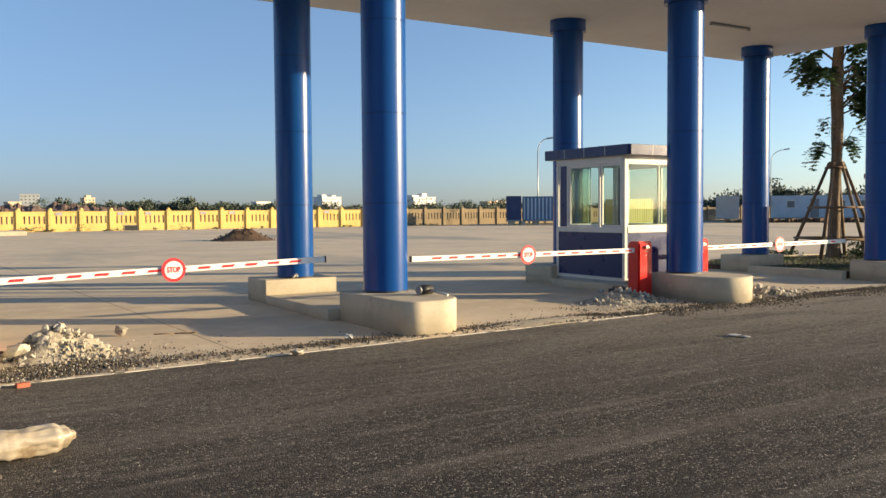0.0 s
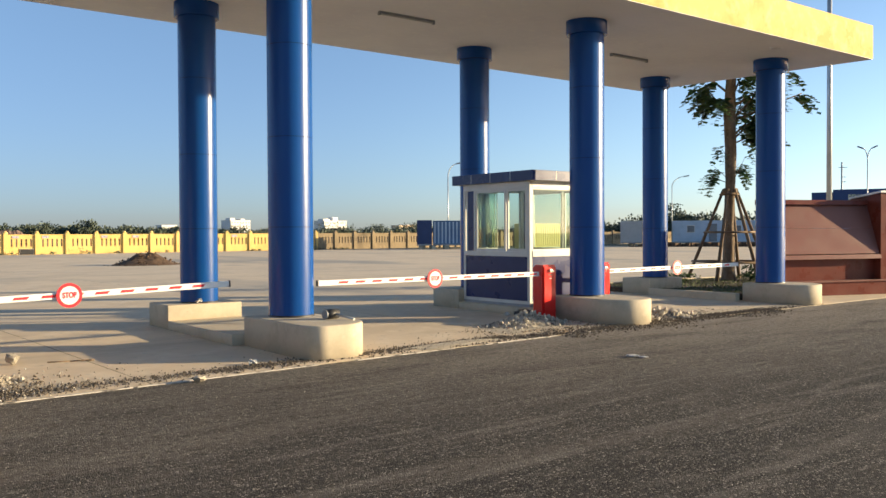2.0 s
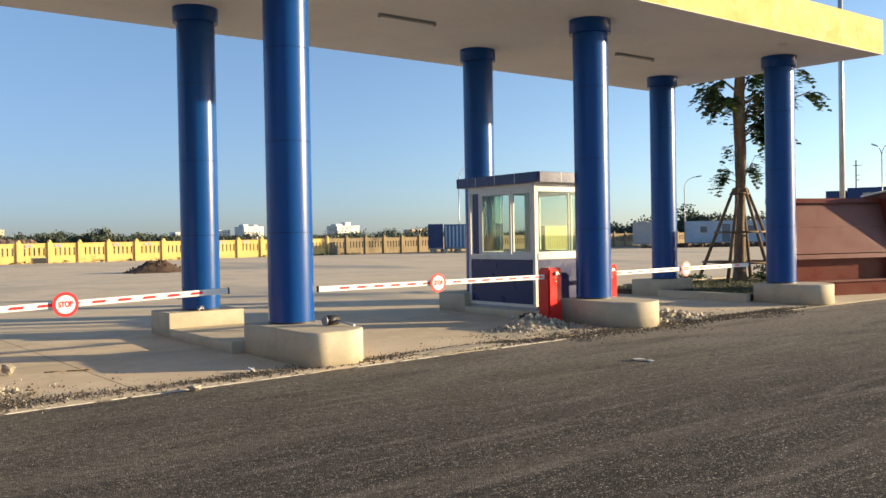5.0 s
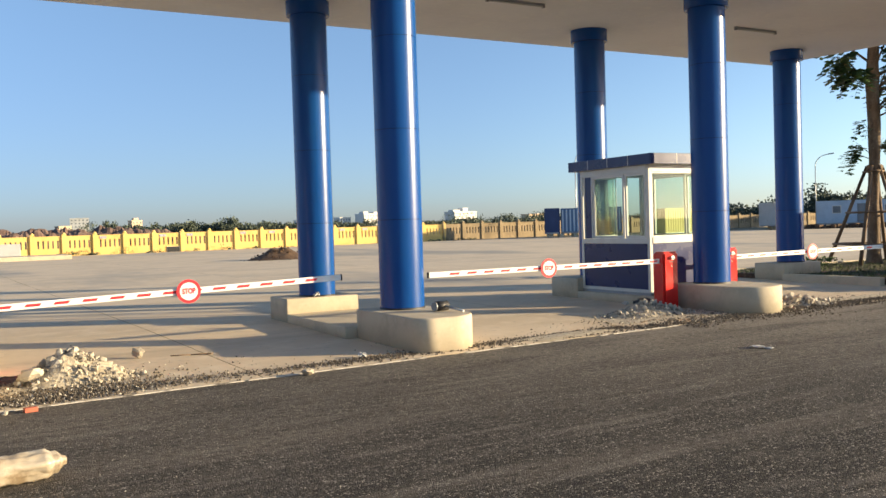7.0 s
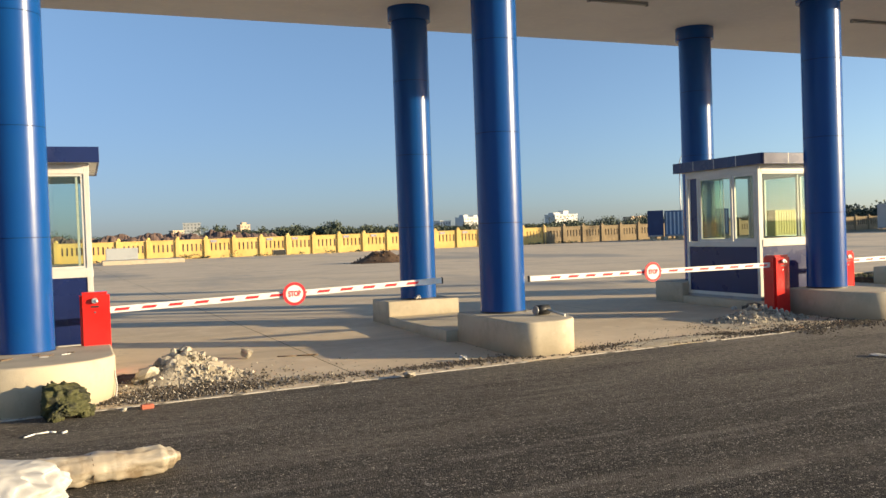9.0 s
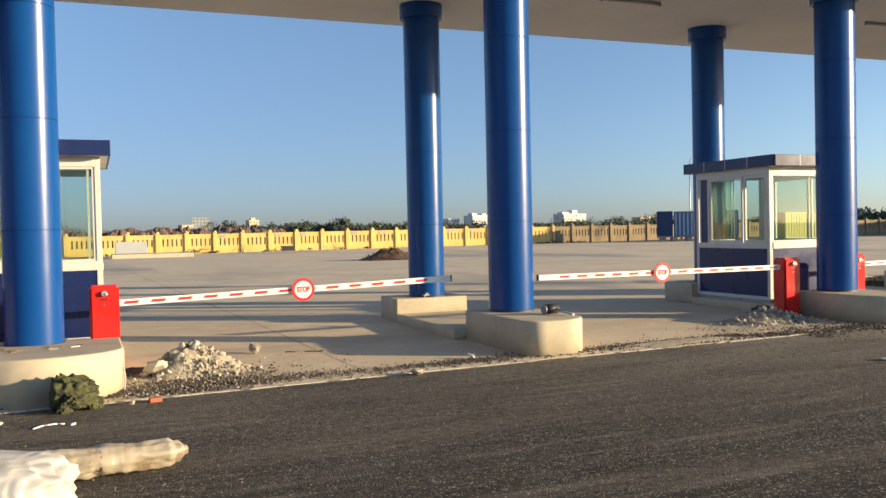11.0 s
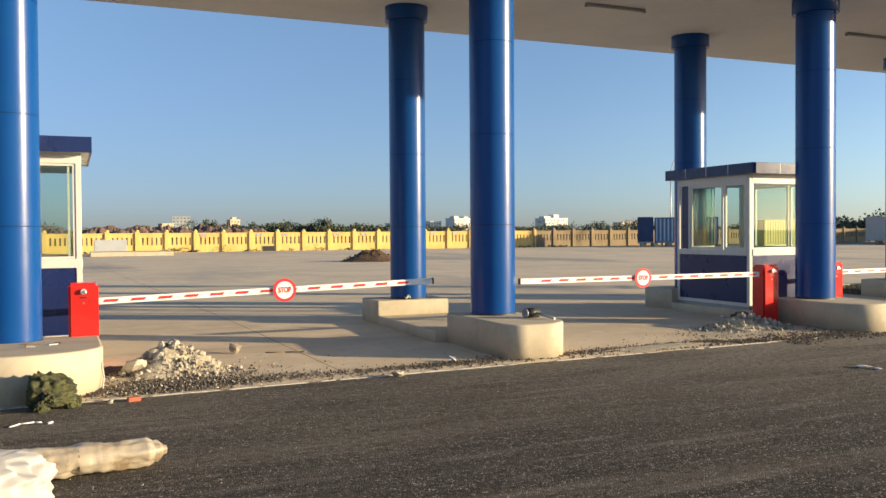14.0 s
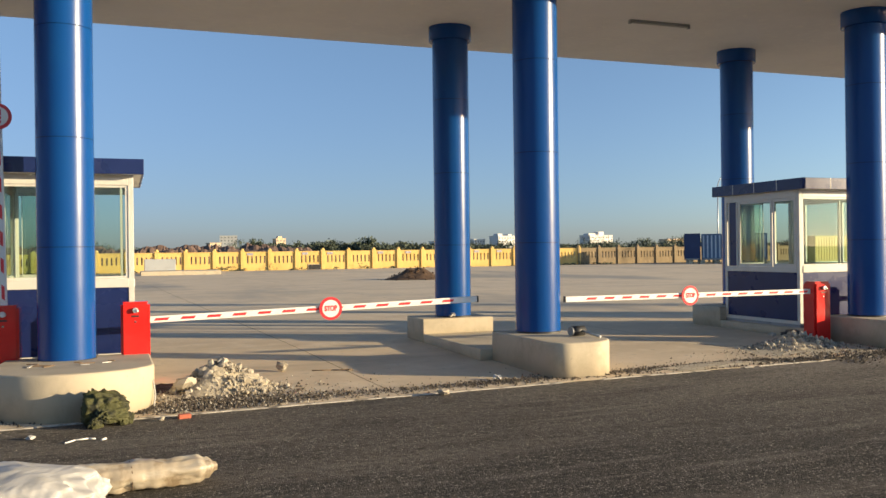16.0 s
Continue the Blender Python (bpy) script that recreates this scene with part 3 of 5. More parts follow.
def booth(cx):
    """Walls 1.66 by 2.05 m; local origin at the middle of the base."""
    W, D0, D1, Z0, ZS, Z1 = 0.83, 12.82, 14.86, 0.20, 1.22, 2.66
    b = thing("ticket_booth", "navy and white aluminium ticket booth with sliding windows", "booth", pose(cx, 0, 0), "ticket booths")
    part("booth_floor", bm_box(-W, W, D0, D1, Z0, Z0 + 0.05), M_GREY, b)
    p = 0.07
    for x in (-W, W - p):
        for y in (D0, D1 - p):
            part("corner_post", bm_box(x, x + p, y, y + p, Z0 + 0.05, Z1, 0.006), M_ALU, b)
    for y in (D0, D1 - 0.05):                       # short sides
        frame_bar(b, -W + p, W - p, y, y + 0.05, Z0 + 0.05, Z0 + 0.11)
        frame_bar(b, -W + p, W - p, y - 0.012, y + 0.062, ZS - 0.04, ZS + 0.08)
        frame_bar(b, -W + p, W - p, y - 0.004, y + 0.05, Z1 - 0.13, Z1)
        part("lower_panel", bm_box(-W + p, W - p, y + 0.012, y + 0.038, Z0 + 0.112, ZS - 0.042), M_NAVY, b, "navy sheet panel")
        # front: one wide sash and its catch stile; back: both sashes slid to one side
        for xa, xb, yo in (((-W + p, W - p, 0.0),) if y == D0 else ((-W + p, 0.02, 0.0), (-W + p + 0.05, 0.08, -0.02))):
            st = 0.035 if y == D0 else 0.008
            w = part("window", bm_box(xa, xa + st, y + 0.012 + yo, y + 0.030 + yo, ZS + 0.082, Z1 - 0.132, 0.003), M_ALU, b, "sliding sash in white aluminium")
            part("stile", bm_box(xb - st, xb, y + 0.012 + yo, y + 0.030 + yo, ZS + 0.082, Z1 - 0.132, 0.003), M_ALU, w)
            part("rail", bm_box(xa + st, xb - st, y + 0.013 + yo, y + 0.029 + yo, ZS + 0.082, ZS + 0.11), M_ALU, w)
            part("rail", bm_box(xa + st, xb - st, y + 0.013 + yo, y + 0.029 + yo, Z1 - 0.16, Z1 - 0.132), M_ALU, w)
            part("pane", bm_box(xa + st, xb - st, y + 0.018 + yo, y + 0.024 + yo, ZS + 0.11, Z1 - 0.16), M_GLASS, w, "clear glass").visible_shadow = False
        if y == D0:
            frame_bar(b, W - p - 0.10, W - p - 0.065, y + 0.034, y + 0.05, ZS + 0.082, Z1 - 0.132)
    for x in (-W, W - 0.05):                        # long sides
        o = -0.004 if x < 0 else 0.004
        frame_bar(b, x + o, x + 0.05 + o, D0 + p, D1 - p, Z0 + 0.05, Z0 + 0.11)
        frame_bar(b, x + 2 * o, x + 0.05 + 2 * o, D0 + p, D1 - p, ZS - 0.04, ZS + 0.06)
        frame_bar(b, x + o, x + 0.05 + o, D0 + p, D1 - p, Z1 - 0.13, Z1)
        part("lower_panel", bm_box(x + 0.012, x + 0.038, D0 + p, D1 - p, Z0 + 0.112, ZS - 0.042), M_NAVY, b, "navy sheet panel")
        part("side_panel", bm_box(x + 0.012, x + 0.038, D1 - 0.34, D1 - 0.14, ZS + 0.062, Z1 - 0.132), M_NAVY, b, "narrow navy panel beside the sashes")
        frame_bar(b, x, x + 0.05, D1 - 0.14, D1 - 0.10, ZS + 0.062, Z1 - 0.132)
        frame_bar(b, x, x + 0.05, D1 - 0.39, D1 - 0.34, ZS + 0.062, Z1 - 0.132)
        for ya, yb in ((D0 + p + 0.02, D0 + 0.68), (D0 + 0.70, D1 - 0.40)):
            w = part("window", bm_box(x + 0.005, x + 0.045, ya, ya + 0.05, ZS + 0.062, Z1 - 0.132, 0.004), M_ALU, b, "sliding sash in white aluminium")
            part("stile", bm_box(x + 0.005, x + 0.045, yb - 0.05, yb, ZS + 0.062, Z1 - 0.132, 0.004), M_ALU, w)
            part("rail", bm_box(x + 0.007, x + 0.043, ya + 0.05, yb - 0.05, ZS + 0.062, ZS + 0.112), M_ALU, w)
            part("rail", bm_box(x + 0.007, x + 0.043, ya + 0.05, yb - 0.05, Z1 - 0.182, Z1 - 0.132), M_ALU, w)
            part("pane", bm_box(x + 0.022, x + 0.028, ya + 0.05, yb - 0.05, ZS + 0.112, Z1 - 0.182), M_GLASS, w, "clear glass").visible_shadow = False
    part("booth_ceiling", bm_box(-W + 0.06, W - 0.06, D0 + 0.06, D1 - 0.06, Z1 - 0.05, Z1), M_BOOTH_IN, b)
    part("roof", bm_box(-W - 0.12, W + 0.12, D0 - 0.18, D1 + 0.18, Z1 + 0.002, Z1 + 0.03), M_ALU, b)
    for xa, xb in ((-0.96, -0.32), (-0.317, 0.317), (0.32, 0.96)):
        part("fascia_panel", bm_box(xa, xb, D0 - 0.22, D0 - 0.19, Z1 + 0.0, Z1 + 0.20, 0.006), M_NAVY, b, "navy fascia panel")
        part("fascia_panel", bm_box(xa, xb, D1 + 0.19, D1 + 0.22, Z1 + 0.0, Z1 + 0.20, 0.006), M_NAVY, b, "navy fascia panel")
    L = (D1 - D0 + 0.38) / 4
    for i in range(4):
        ya = D0 - 0.188 + i * (L - 0.001)
        for x in (-0.96, 0.93):
            part("fascia_panel", bm_box(x, x + 0.03, ya + 0.002, ya + L - 0.004, Z1 + 0.0, Z1 + 0.20, 0.006), M_NAVY, b, "navy fascia panel")
    for i in range(1, 4):
        ys = D0 - 0.188 + i * (L - 0.001)
        for x in (-0.962, 0.958):
            part("panel_seam", bm_box(x, x + 0.004, ys - 0.007, ys + 0.007, Z1 + 0.002, Z1 + 0.198), M_ALU, b, "pale sealant seam")
    for x in (-0.3185, 0.3185):
        part("panel_seam", bm_box(x - 0.006, x + 0.006, D0 - 0.222, D0 - 0.218, Z1 + 0.002, Z1 + 0.198), M_ALU, b, "pale sealant seam")
    part("roof_deck", bm_box(-0.928, 0.928, D0 - 0.188, D1 + 0.188, Z1 + 0.14, Z1 + 0.18), M_GREY, b)
    part("desk", bm_box(-W + 0.08, W - 0.08, D0 + 0.07, D0 + 0.5, 0.93, 0.96), M_BOOTH_IN, b, "pale desk under the window")
    return b


booth(-0.05).matrix_basis = pose(-0.05, -0.06, 0.04)
booth(12.78)


# ---------------------------------------------------------------- barriers
def barrier(x, y, side, length, lift, sign_at, pivot=0.87):
    """A red cabinet at x, y; the boom leaves towards side (+1: +x), raised by lift degrees."""
    g = thing("boom_barrier", "red barrier cabinet with %s red-striped white boom" % ("a raised" if lift > 60 else "a lowered"), "barrier", pose(x, y, 0.02), "boom barriers")
    s = side
    own = bm_profile([(-0.15, 0.0), (0.15, 0.0), (0.15, 1.0), (0.10, 1.03), (-0.15, 1.03)], -0.175, 0.175)
    bmesh.ops.bevel(own, geom=own.edges[:], offset=0.032, segments=4, affect="EDGES")
    own.transform(Matrix.Scale(1, 4))
    cab = part("cabinet", own, M_RED, g, "glossy red steel cabinet")
    part("foot_plate", bm_box(-0.2, 0.2, -0.18, 0.18, 0.0, 0.012), M_GREY, g)
    part("lid", bm_box(-0.150, 0.150, -0.122, 0.09, 1.024, 1.036, 0.005), M_RED, cab)
    part("lock", bm_tube((0, -0.151, 0.93), (0, -0.195, 0.93), 0.036, 0.032, 18), M_STEEL, cab, "chrome key lock")
    part("lock", bm_tube((0.0, -0.196, 0.93), (0.035, -0.205, 0.915), 0.014, 0.012, 10), M_STEEL, cab, "chrome key lock")
    part("plate", bm_box(-0.045, 0.045, -0.155, -0.1505, 0.845, 0.865), M_BLACK, cab, "small dark maker's plate")
    part("plate", bm_box(-0.012, 0.012, -0.155, -0.1505, 0.775, 0.795), M_CHROME, cab)
    turn = Matrix.Translation((0, -0.02, pivot)) @ Matrix.Rotation(radians(-lift) * s, 4, "Y")
    part("hub", bm_tube((0, -0.1, pivot), (0, 0.1, pivot), 0.07, seg=20), M_RED, g)
    x0, x1 = s * 0.12, s * length
    arm = bm_box(min(x0, x1), max(x0, x1), -0.022, 0.022, -0.042, 0.042, 0.008)
    boom = part("boom", arm, M_WHITE, g, "white aluminium boom", at=turn)
    n = int(length / 0.34)
    for i in range(n):
        a = s * (0.32 + i * (length - 0.45) / n)
        for yy, hh in ((-0.0245, 1), (0.0215, 1)):
            bm = bmesh.new()
            k = 0.03
            vs = [bm.verts.new(v) for v in ((a - 0.085 - k * 0.5, yy, -0.016), (a + 0.085 - k * 0.5, yy, -0.016), (a + 0.085 + k * 0.5, yy, 0.018), (a - 0.085 + k * 0.5, yy, 0.018))]
            f = bm.faces.new(vs)
            r = bmesh.ops.extrude_face_region(bm, geom=[f])
            for v in [e for e in r["geom"] if isinstance(e, bmesh.types.BMVert)]:
                v.co.y += 0.003
            bmesh.ops.recalc_face_normals(bm, faces=bm.faces[:])
            part("stripe", bm, M_SIGNRED, boom, "red slanted stripe")
    part("tip", bm_box(min(x1, x1 + s * 0.02), max(x1, x1 + s * 0.02), -0.026, 0.026, -0.046, 0.046, 0.004), M_BLACK, boom, "black rubber end cap")
    sp = turn @ Matrix.Translation((s * sign_at, -0.045, 0.0))
    sign = part("sign", bm_tube((0, 0.006, 0), (0, -0.006, 0), 0.158, seg=40), M_SIGNRED, g, "round red and white stop sign", at=sp)
    part("sign_face", bm_tube((0, -0.0065, 0), (0, -0.010, 0), 0.118, seg=40), M_WHITE, sign)
    part("lettering", bm_text("STOP", 0.088), M_SIGNRED, sign, "red letters", at=pose(0, -0.0125, 0))
    part("sign_face", bm_tube((0, 0.0065, 0), (0, 0.010, 0), 0.118, seg=40), M_WHITE, sign)
    part("bracket", bm_box(-0.03, 0.03, 0.007, 0.022, -0.03, 0.03), M_GALV, sign)
    return g


barrier(0.78, 12.25, 1, 4.70, 1.6, 2.52, 0.79)
barrier(11.66, 12.12, -1, 4.80, 0.1, 2.60)
barrier(13.35, 12.30, 1, 4.70, 0.3, 2.40, 0.85)
barrier(-0.72, 12.25, -1, 4.70, 89.0, 2.45)

# ---------------------------------------------------------------- boundary fence
FENCE_Y, BAY = 78.7, 2.4


def fence_panel():
    bm = bmesh.new()
    bm_box(0.17, BAY - 0.17, -0.07, 0.07, 0.0, 0.66, bm=bm)
    bm_box(0.17, BAY - 0.17, -0.07, 0.07, 1.30, 1.60, bm=bm)
    bm_box(0.17, BAY - 0.17, -0.10, 0.10, 1.60, 1.68, bm=bm)
    edges = [0.17]
    for i in range(5):
        c = 0.46 + i * 0.37
        edges += [c - 0.065, c + 0.065]
    edges.append(BAY - 0.17)
    for a, b in zip(edges[::2], edges[1::2]):
        bm_box(a, b, -0.07, 0.07, 0.66, 1.30, bm=bm)
    return bm


def fence_post():
    """A square pier with a small band and a domed cap."""
    bm = bm_box(-0.17, 0.17, -0.20, 0.20, 0.0, 1.74, 0.01)
    bm_box(-0.19, 0.19, -0.22, 0.22, 1.74, 1.79, 0.008, bm)
    own = bmesh.new()
    bmesh.ops.create_uvsphere(own, u_segments=12, v_segments=8, radius=0.165)
    for v in own.verts:
        v.co.z = max(v.co.z, -0.02) + 1.81
    return merge(bm, own)


def fence(x0, y0, yaw, bays, mat, label):
    f = thing("fence", label, "fence", pose(x0, y0, 0.05, 0, 0, yaw))
    p = part("post", fence_post(), mat, f)
    q = part("panel", fence_panel(), mat, f)
    for i in range(1, bays):
        again(p, pose(i * BAY, 0, 0))
        again(q, pose(i * BAY, 0, 0))
    again(p, pose(bays * BAY, 0, 0))
    return f


fence(5.8 - 20 * BAY, FENCE_Y, 0, 36, M_FENCE, "yellow painted masonry fence with slotted panels and capped posts")
# fence paint browned and darkened: the shadow on this stretch is in the colour
M_FENCE_SHADED = material("fence_paint_shaded", (0.26, 0.20, 0.12), 0.9, vary=(((0.19, 0.145, 0.09), 0.6, 0.45, 0.7), ((0.33, 0.25, 0.155), 2.0, 0.52, 0.74)), bump=0.1, bump_scale=20.0)
fence(5.8 + 16 * BAY, FENCE_Y, 3.0, 30, M_FENCE_SHADED, "yellow masonry fence with slotted panels, its shade painted in as dull brown")

for i, x in enumerate((10.9, 15.8, 18.1, 22.9, 25.6, 32.6, 35.0)):
    single("notice", bm_box(-0.27, 0.27, -0.015, 0.0, -0.10, 0.10), M_NOTICE, "small pale notice fixed to the yellow fence", "notice", "fence notices", at=pose(x + 0.35, FENCE_Y - 0.105, 1.52))
drain = thing("drain_outlet", "dark square drain outlet in the fence foot", "drain", pose(17.0, FENCE_Y - 0.08, 0.05))
part("frame", bm_box(-0.58, 0.58, -0.05, 0.0, 0.0, 0.50, 0.02), M_ISLAND, drain)
part("grille", bm_box(-0.52, 0.52, -0.075, -0.051, 0.02, 0.46), M_BLACK, drain, "black grille")
# small objects in the yard
single("utility_box", bm_box(2.3, 4.7, 74.0, 75.2, 0.05, 1.22, 0.03), M_CONT_GREY, "pale metal cabinet on the ground before the fence", "cabinet")
single("concrete_step", bm_box(1.9, 7.6, 67.5, 71.5, 0.05, 0.36, 0.03), M_ISLAND, "low concrete slab lying in the yard", "slab")


def mound(name, cx, cy, rx, ry, h, mat, label, category, n=300, seed=3, grain=0.1, z=0.05, stone_mat=None):
    """A heap: a lumpy skin with loose lumps on it."""
    rng = random.Random(seed)
    m = thing(name, label, category, pose(cx, cy, z))
    bm = bmesh.new()
    rings, seg = 14, 48
    grid = []
    for j in range(rings + 1):
        u = j / rings
        row = []
        for i in range(seg):
            a = 2 * math.pi * i / seg
            wob = 1 + 0.22 * noise.noise(Vector((math.cos(a) * 1.4 + seed, math.sin(a) * 1.4, 0.3)))
            x, y = rx * u * wob * math.cos(a), ry * u * wob * math.sin(a)
            prof = (1 - u) ** 1.15 * (1 - 0.25 * math.exp(-((u) / 0.15) ** 2))
            zz = h * prof * (1 + 0.35 * noise.noise(Vector((x / rx * 2.5, y / ry * 2.5, seed)))) + h * 0.10 * noise.noise(Vector((x / rx * 9, y / ry * 9, seed))) * (1 - u)
            row.append(bm.verts.new((x, y, zz - 0.01 * u)))
        grid.append(row)
    for p, q in zip(grid, grid[1:]):
        for i in range(seg):
            bm.faces.new((p[i], q[i], q[(i + 1) % seg], p[(i + 1) % seg]))
    bmesh.ops.remove_doubles(bm, verts=bm.verts[:], dist=0.0005)
    bmesh.ops.recalc_face_normals(bm, faces=bm.faces[:])
    part("dust_bed", bm, mat, m)

    def top(x, y):
        u = min(math.hypot(x / rx, y / ry), 1)
        return h * (1 - u) ** 1.15
    proto = [mesh_of("chunk", bm_rock(rng, 1.0), stone_mat or mat) for _ in range(8)]
    for i in range(n):
        u, a = rng.random() ** 0.62 * 1.12, rng.uniform(0, 6.283)
        x, y = rx * u * math.cos(a), ry * u * math.sin(a)
        r = grain * rng.choice((0.2, 0.25, 0.3, 0.35, 0.4, 0.5, 0.6, 0.75, 1.0)) * (1.15 - 0.5 * min(u, 1))
        ob = new("chunk", proto[i % 8])
        ob.parent = m
        ob.matrix_basis = Matrix.LocRotScale((x, y, max(top(x, y), 0) + r * 0.25), Euler((rng.uniform(0, 6), rng.uniform(0, 6), rng.uniform(0, 6))), (r, r * rng.uniform(0.7, 1), r * rng.uniform(0.5, 0.9)))
    if stone_mat:
        crumbs = bmesh.new()
        for i in range(1500):
            u, a = rng.random() ** 0.6 * 1.25, rng.uniform(0, 6.283)
            x, y = rx * u * math.cos(a), ry * u * math.sin(a)
            r = rng.uniform(0.006, 0.020)
            z0 = max(top(x, y), 0) + 0.3 * r
            vs = [crumbs.verts.new((x + r * rng.uniform(0.7, 1.2) * math.cos(q), y + r * rng.uniform(0.7, 1.2) * math.sin(q), z0 - r)) for q in (0, 1.6, 3.1, 4.7)]
            vs.append(crumbs.verts.new((x + rng.uniform(-0.4, 0.4) * r, y + rng.uniform(-0.4, 0.4) * r, z0 + r * rng.uniform(0.5, 1.2))))
            for k in range(4):
                crumbs.faces.new((vs[k], vs[(k + 1) % 4], vs[4]))
        tagged(part("grit", crumbs, M_CRUMB, m), kind="stuff")
    return m


mound("soil_heap", 16.0, 46.6, 1.9, 1.7, 0.78, M_SOIL, "heap of dark brown soil on the yard", "heap", 220, 5, 0.10)

# ---------------------------------------------------------------- containers and cabins
def corrugated(L, W, H, mat, at, label, name="shipping_container", windows=(), doors=(), rib_mat=None):
    c = thing(name, label, "container", at)
    bm = bm_box(-L / 2 + 0.06, L / 2 - 0.06, -W / 2 + 0.04, W / 2 - 0.04, 0.15, H - 0.05)
    n = int(L / 0.36)
    ribs = []
    for i in range(n):
        x = -L / 2 + 0.2 + (L - 0.4) * i / (n - 1)
        for s in (-1, 1):
            ribs.append((x, s * (W / 2 - 0.04)))
    part("shell", bm, mat, c)
    rib = None
    for x, y in ribs:
        if rib is None:
            rib = part("rib", bm_box(-0.07, 0.07, -0.05, 0.05, 0.2, H - 0.12), rib_mat or mat, c, at=pose(x, y, 0))
        else:
            again(rib, pose(x, y, 0))
    for s in (-1, 1):
        part("end_frame", bm_box(s * (L / 2 - 0.04) - 0.05, s * (L / 2 - 0.04) + 0.05, -W / 2, W / 2, 0.0, H, 0.01), mat, c)
    part("roof", bm_box(-L / 2 + 0.01, L / 2 - 0.01, -W / 2, W / 2, H - 0.048, H + 0.02), mat, c)
    part("sill", bm_box(-L / 2 + 0.1, L / 2 - 0.1, -W / 2 + 0.005, W / 2 - 0.005, 0.0, 0.148), M_GREY, c)
    for x in windows:
        w = part("window", bm_box(x - 0.45, x + 0.45, -W / 2 - 0.05, -W / 2 - 0.005, 1.15, 2.0), M_ALU, c)
        part("pane", bm_box(x - 0.38, x + 0.38, -W / 2 - 0.056, -W / 2 - 0.051, 1.22, 1.93), M_FARGLASS, w)
    for x in doors:
        part("door", bm_box(x - 0.42, x + 0.42, -W / 2 - 0.05, -W / 2 - 0.005, 0.2, 2.15), M_FARGLASS, c)
    return c


corrugated(1.5, 2.4, 2.55, M_CONT_BLUE, pose(53.3, 72.3, 0.42, 0, 0, -36), "dark blue steel container on blocks", "shipping_container")
# darker shell, paler ribs: the corrugation's light and shade painted in
M_CONT_SHADE = material("container_shade_blue", (0.07, 0.15, 0.28), 0.5, vary=(((0.05, 0.11, 0.22), 0.8, 0.48, 0.7),))
corrugated(6.0, 2.4, 2.5, M_CONT_SHADE, pose(56.6, 70.2, 0.42, 0, 0, -38), "blue corrugated steel container on blocks, light and shade painted on its ribs", rib_mat=M_CONT_PALE)
M_CONT_YEL = material("container_yellow", (0.66, 0.48, 0.14), 0.55, vary=(((0.55, 0.39, 0.11), 0.9, 0.48, 0.7),))
corrugated(4.6, 2.4, 2.5, M_CONT_YEL, pose(62.3, 65.0, 0.06, 0, 0, 10), "yellow corrugated steel container in the yard")
corrugated(2.4, 6.0, 2.5, M_CONT_GREY, pose(79.0, 66.8, 0.42, 0, 0, -50), "grey steel site cabin on blocks", "site_cabin")
corrugated(12.0, 2.4, 2.5, M_CONT_PALE, pose(85.9, 58.7, 0.42, 0, 0, -54), "pale portable site cabin with small windows", "site_cabin", (-4.0, 1.0, 3.2, 5.0), (-1.6,))
for x, y in ((52.7, 71.9), (53.6, 71.3), (54.8, 70.6), (58.2, 68.0), (79.0, 66.8), (77.5, 65.5), (80.5, 68.1), (83.5, 61.9), (85.9, 58.7), (88.3, 55.5)):
    single("support_block", bm_box(x - 0.25, x + 0.25, y - 0.25, y + 0.25, 0.05, 0.42, 0.02), M_ISLAND, "concrete block under a container", "block", "support blocks")
rng = random.Random(11)
scrap = bmesh.new()
for i in range(120):
    u = rng.random()
    bm_box_at = (76 + 12 * u + rng.uniform(-1, 1), 66 - 14 * u + rng.uniform(-1.5, 0.2) - 2.2)
    w, d, h = rng.uniform(0.1, 0.7), rng.uniform(0.1, 0.5), rng.uniform(0.06, 0.5)
    bm_box(bm_box_at[0] - w, bm_box_at[0] + w, bm_box_at[1] - d, bm_box_at[1] + d, 0.04, 0.05 + h, bm=scrap)
single("scrap", scrap, M_SOIL, "rusty scrap and timber lying before the cabins", "scrap", kind="stuff")

# ---------------------------------------------------------------- horizon
def leaf_cloud(bm, rng, c, rx, ry, rz, n, size):
    """Many small leaf faces spread in clumps through an uneven crown."""
    clumps = []
    for _ in range(max(5, n // 40)):
        v = Vector((rng.gauss(0, 1), rng.gauss(0, 1), rng.gauss(0, 1)))
        v = v.normalized() * rng.uniform(0.35, 1.0)
        clumps.append(Vector((v.x * rx, v.y * ry, v.z * rz)))
    for _ in range(n):
        k = rng.choice(clumps)
        p = Vector(c) + k + Vector((rng.gauss(0, 0.17) * rx, rng.gauss(0, 0.17) * ry, rng.gauss(0, 0.17) * rz))
        e = Euler((rng.uniform(0, 6.3), rng.uniform(0, 6.3), rng.uniform(0, 6.3))).to_matrix()
        s = size * rng.uniform(0.6, 1.4)
        vs = [bm.verts.new(p + e @ Vector(q)) for q in ((-s, -s * 0.5, 0), (s * 0.2, -s * 0.7, 0.1 * s), (s, 0, 0), (s * 0.1, s * 0.6, -0.1 * s))]
        bm.faces.new(vs)


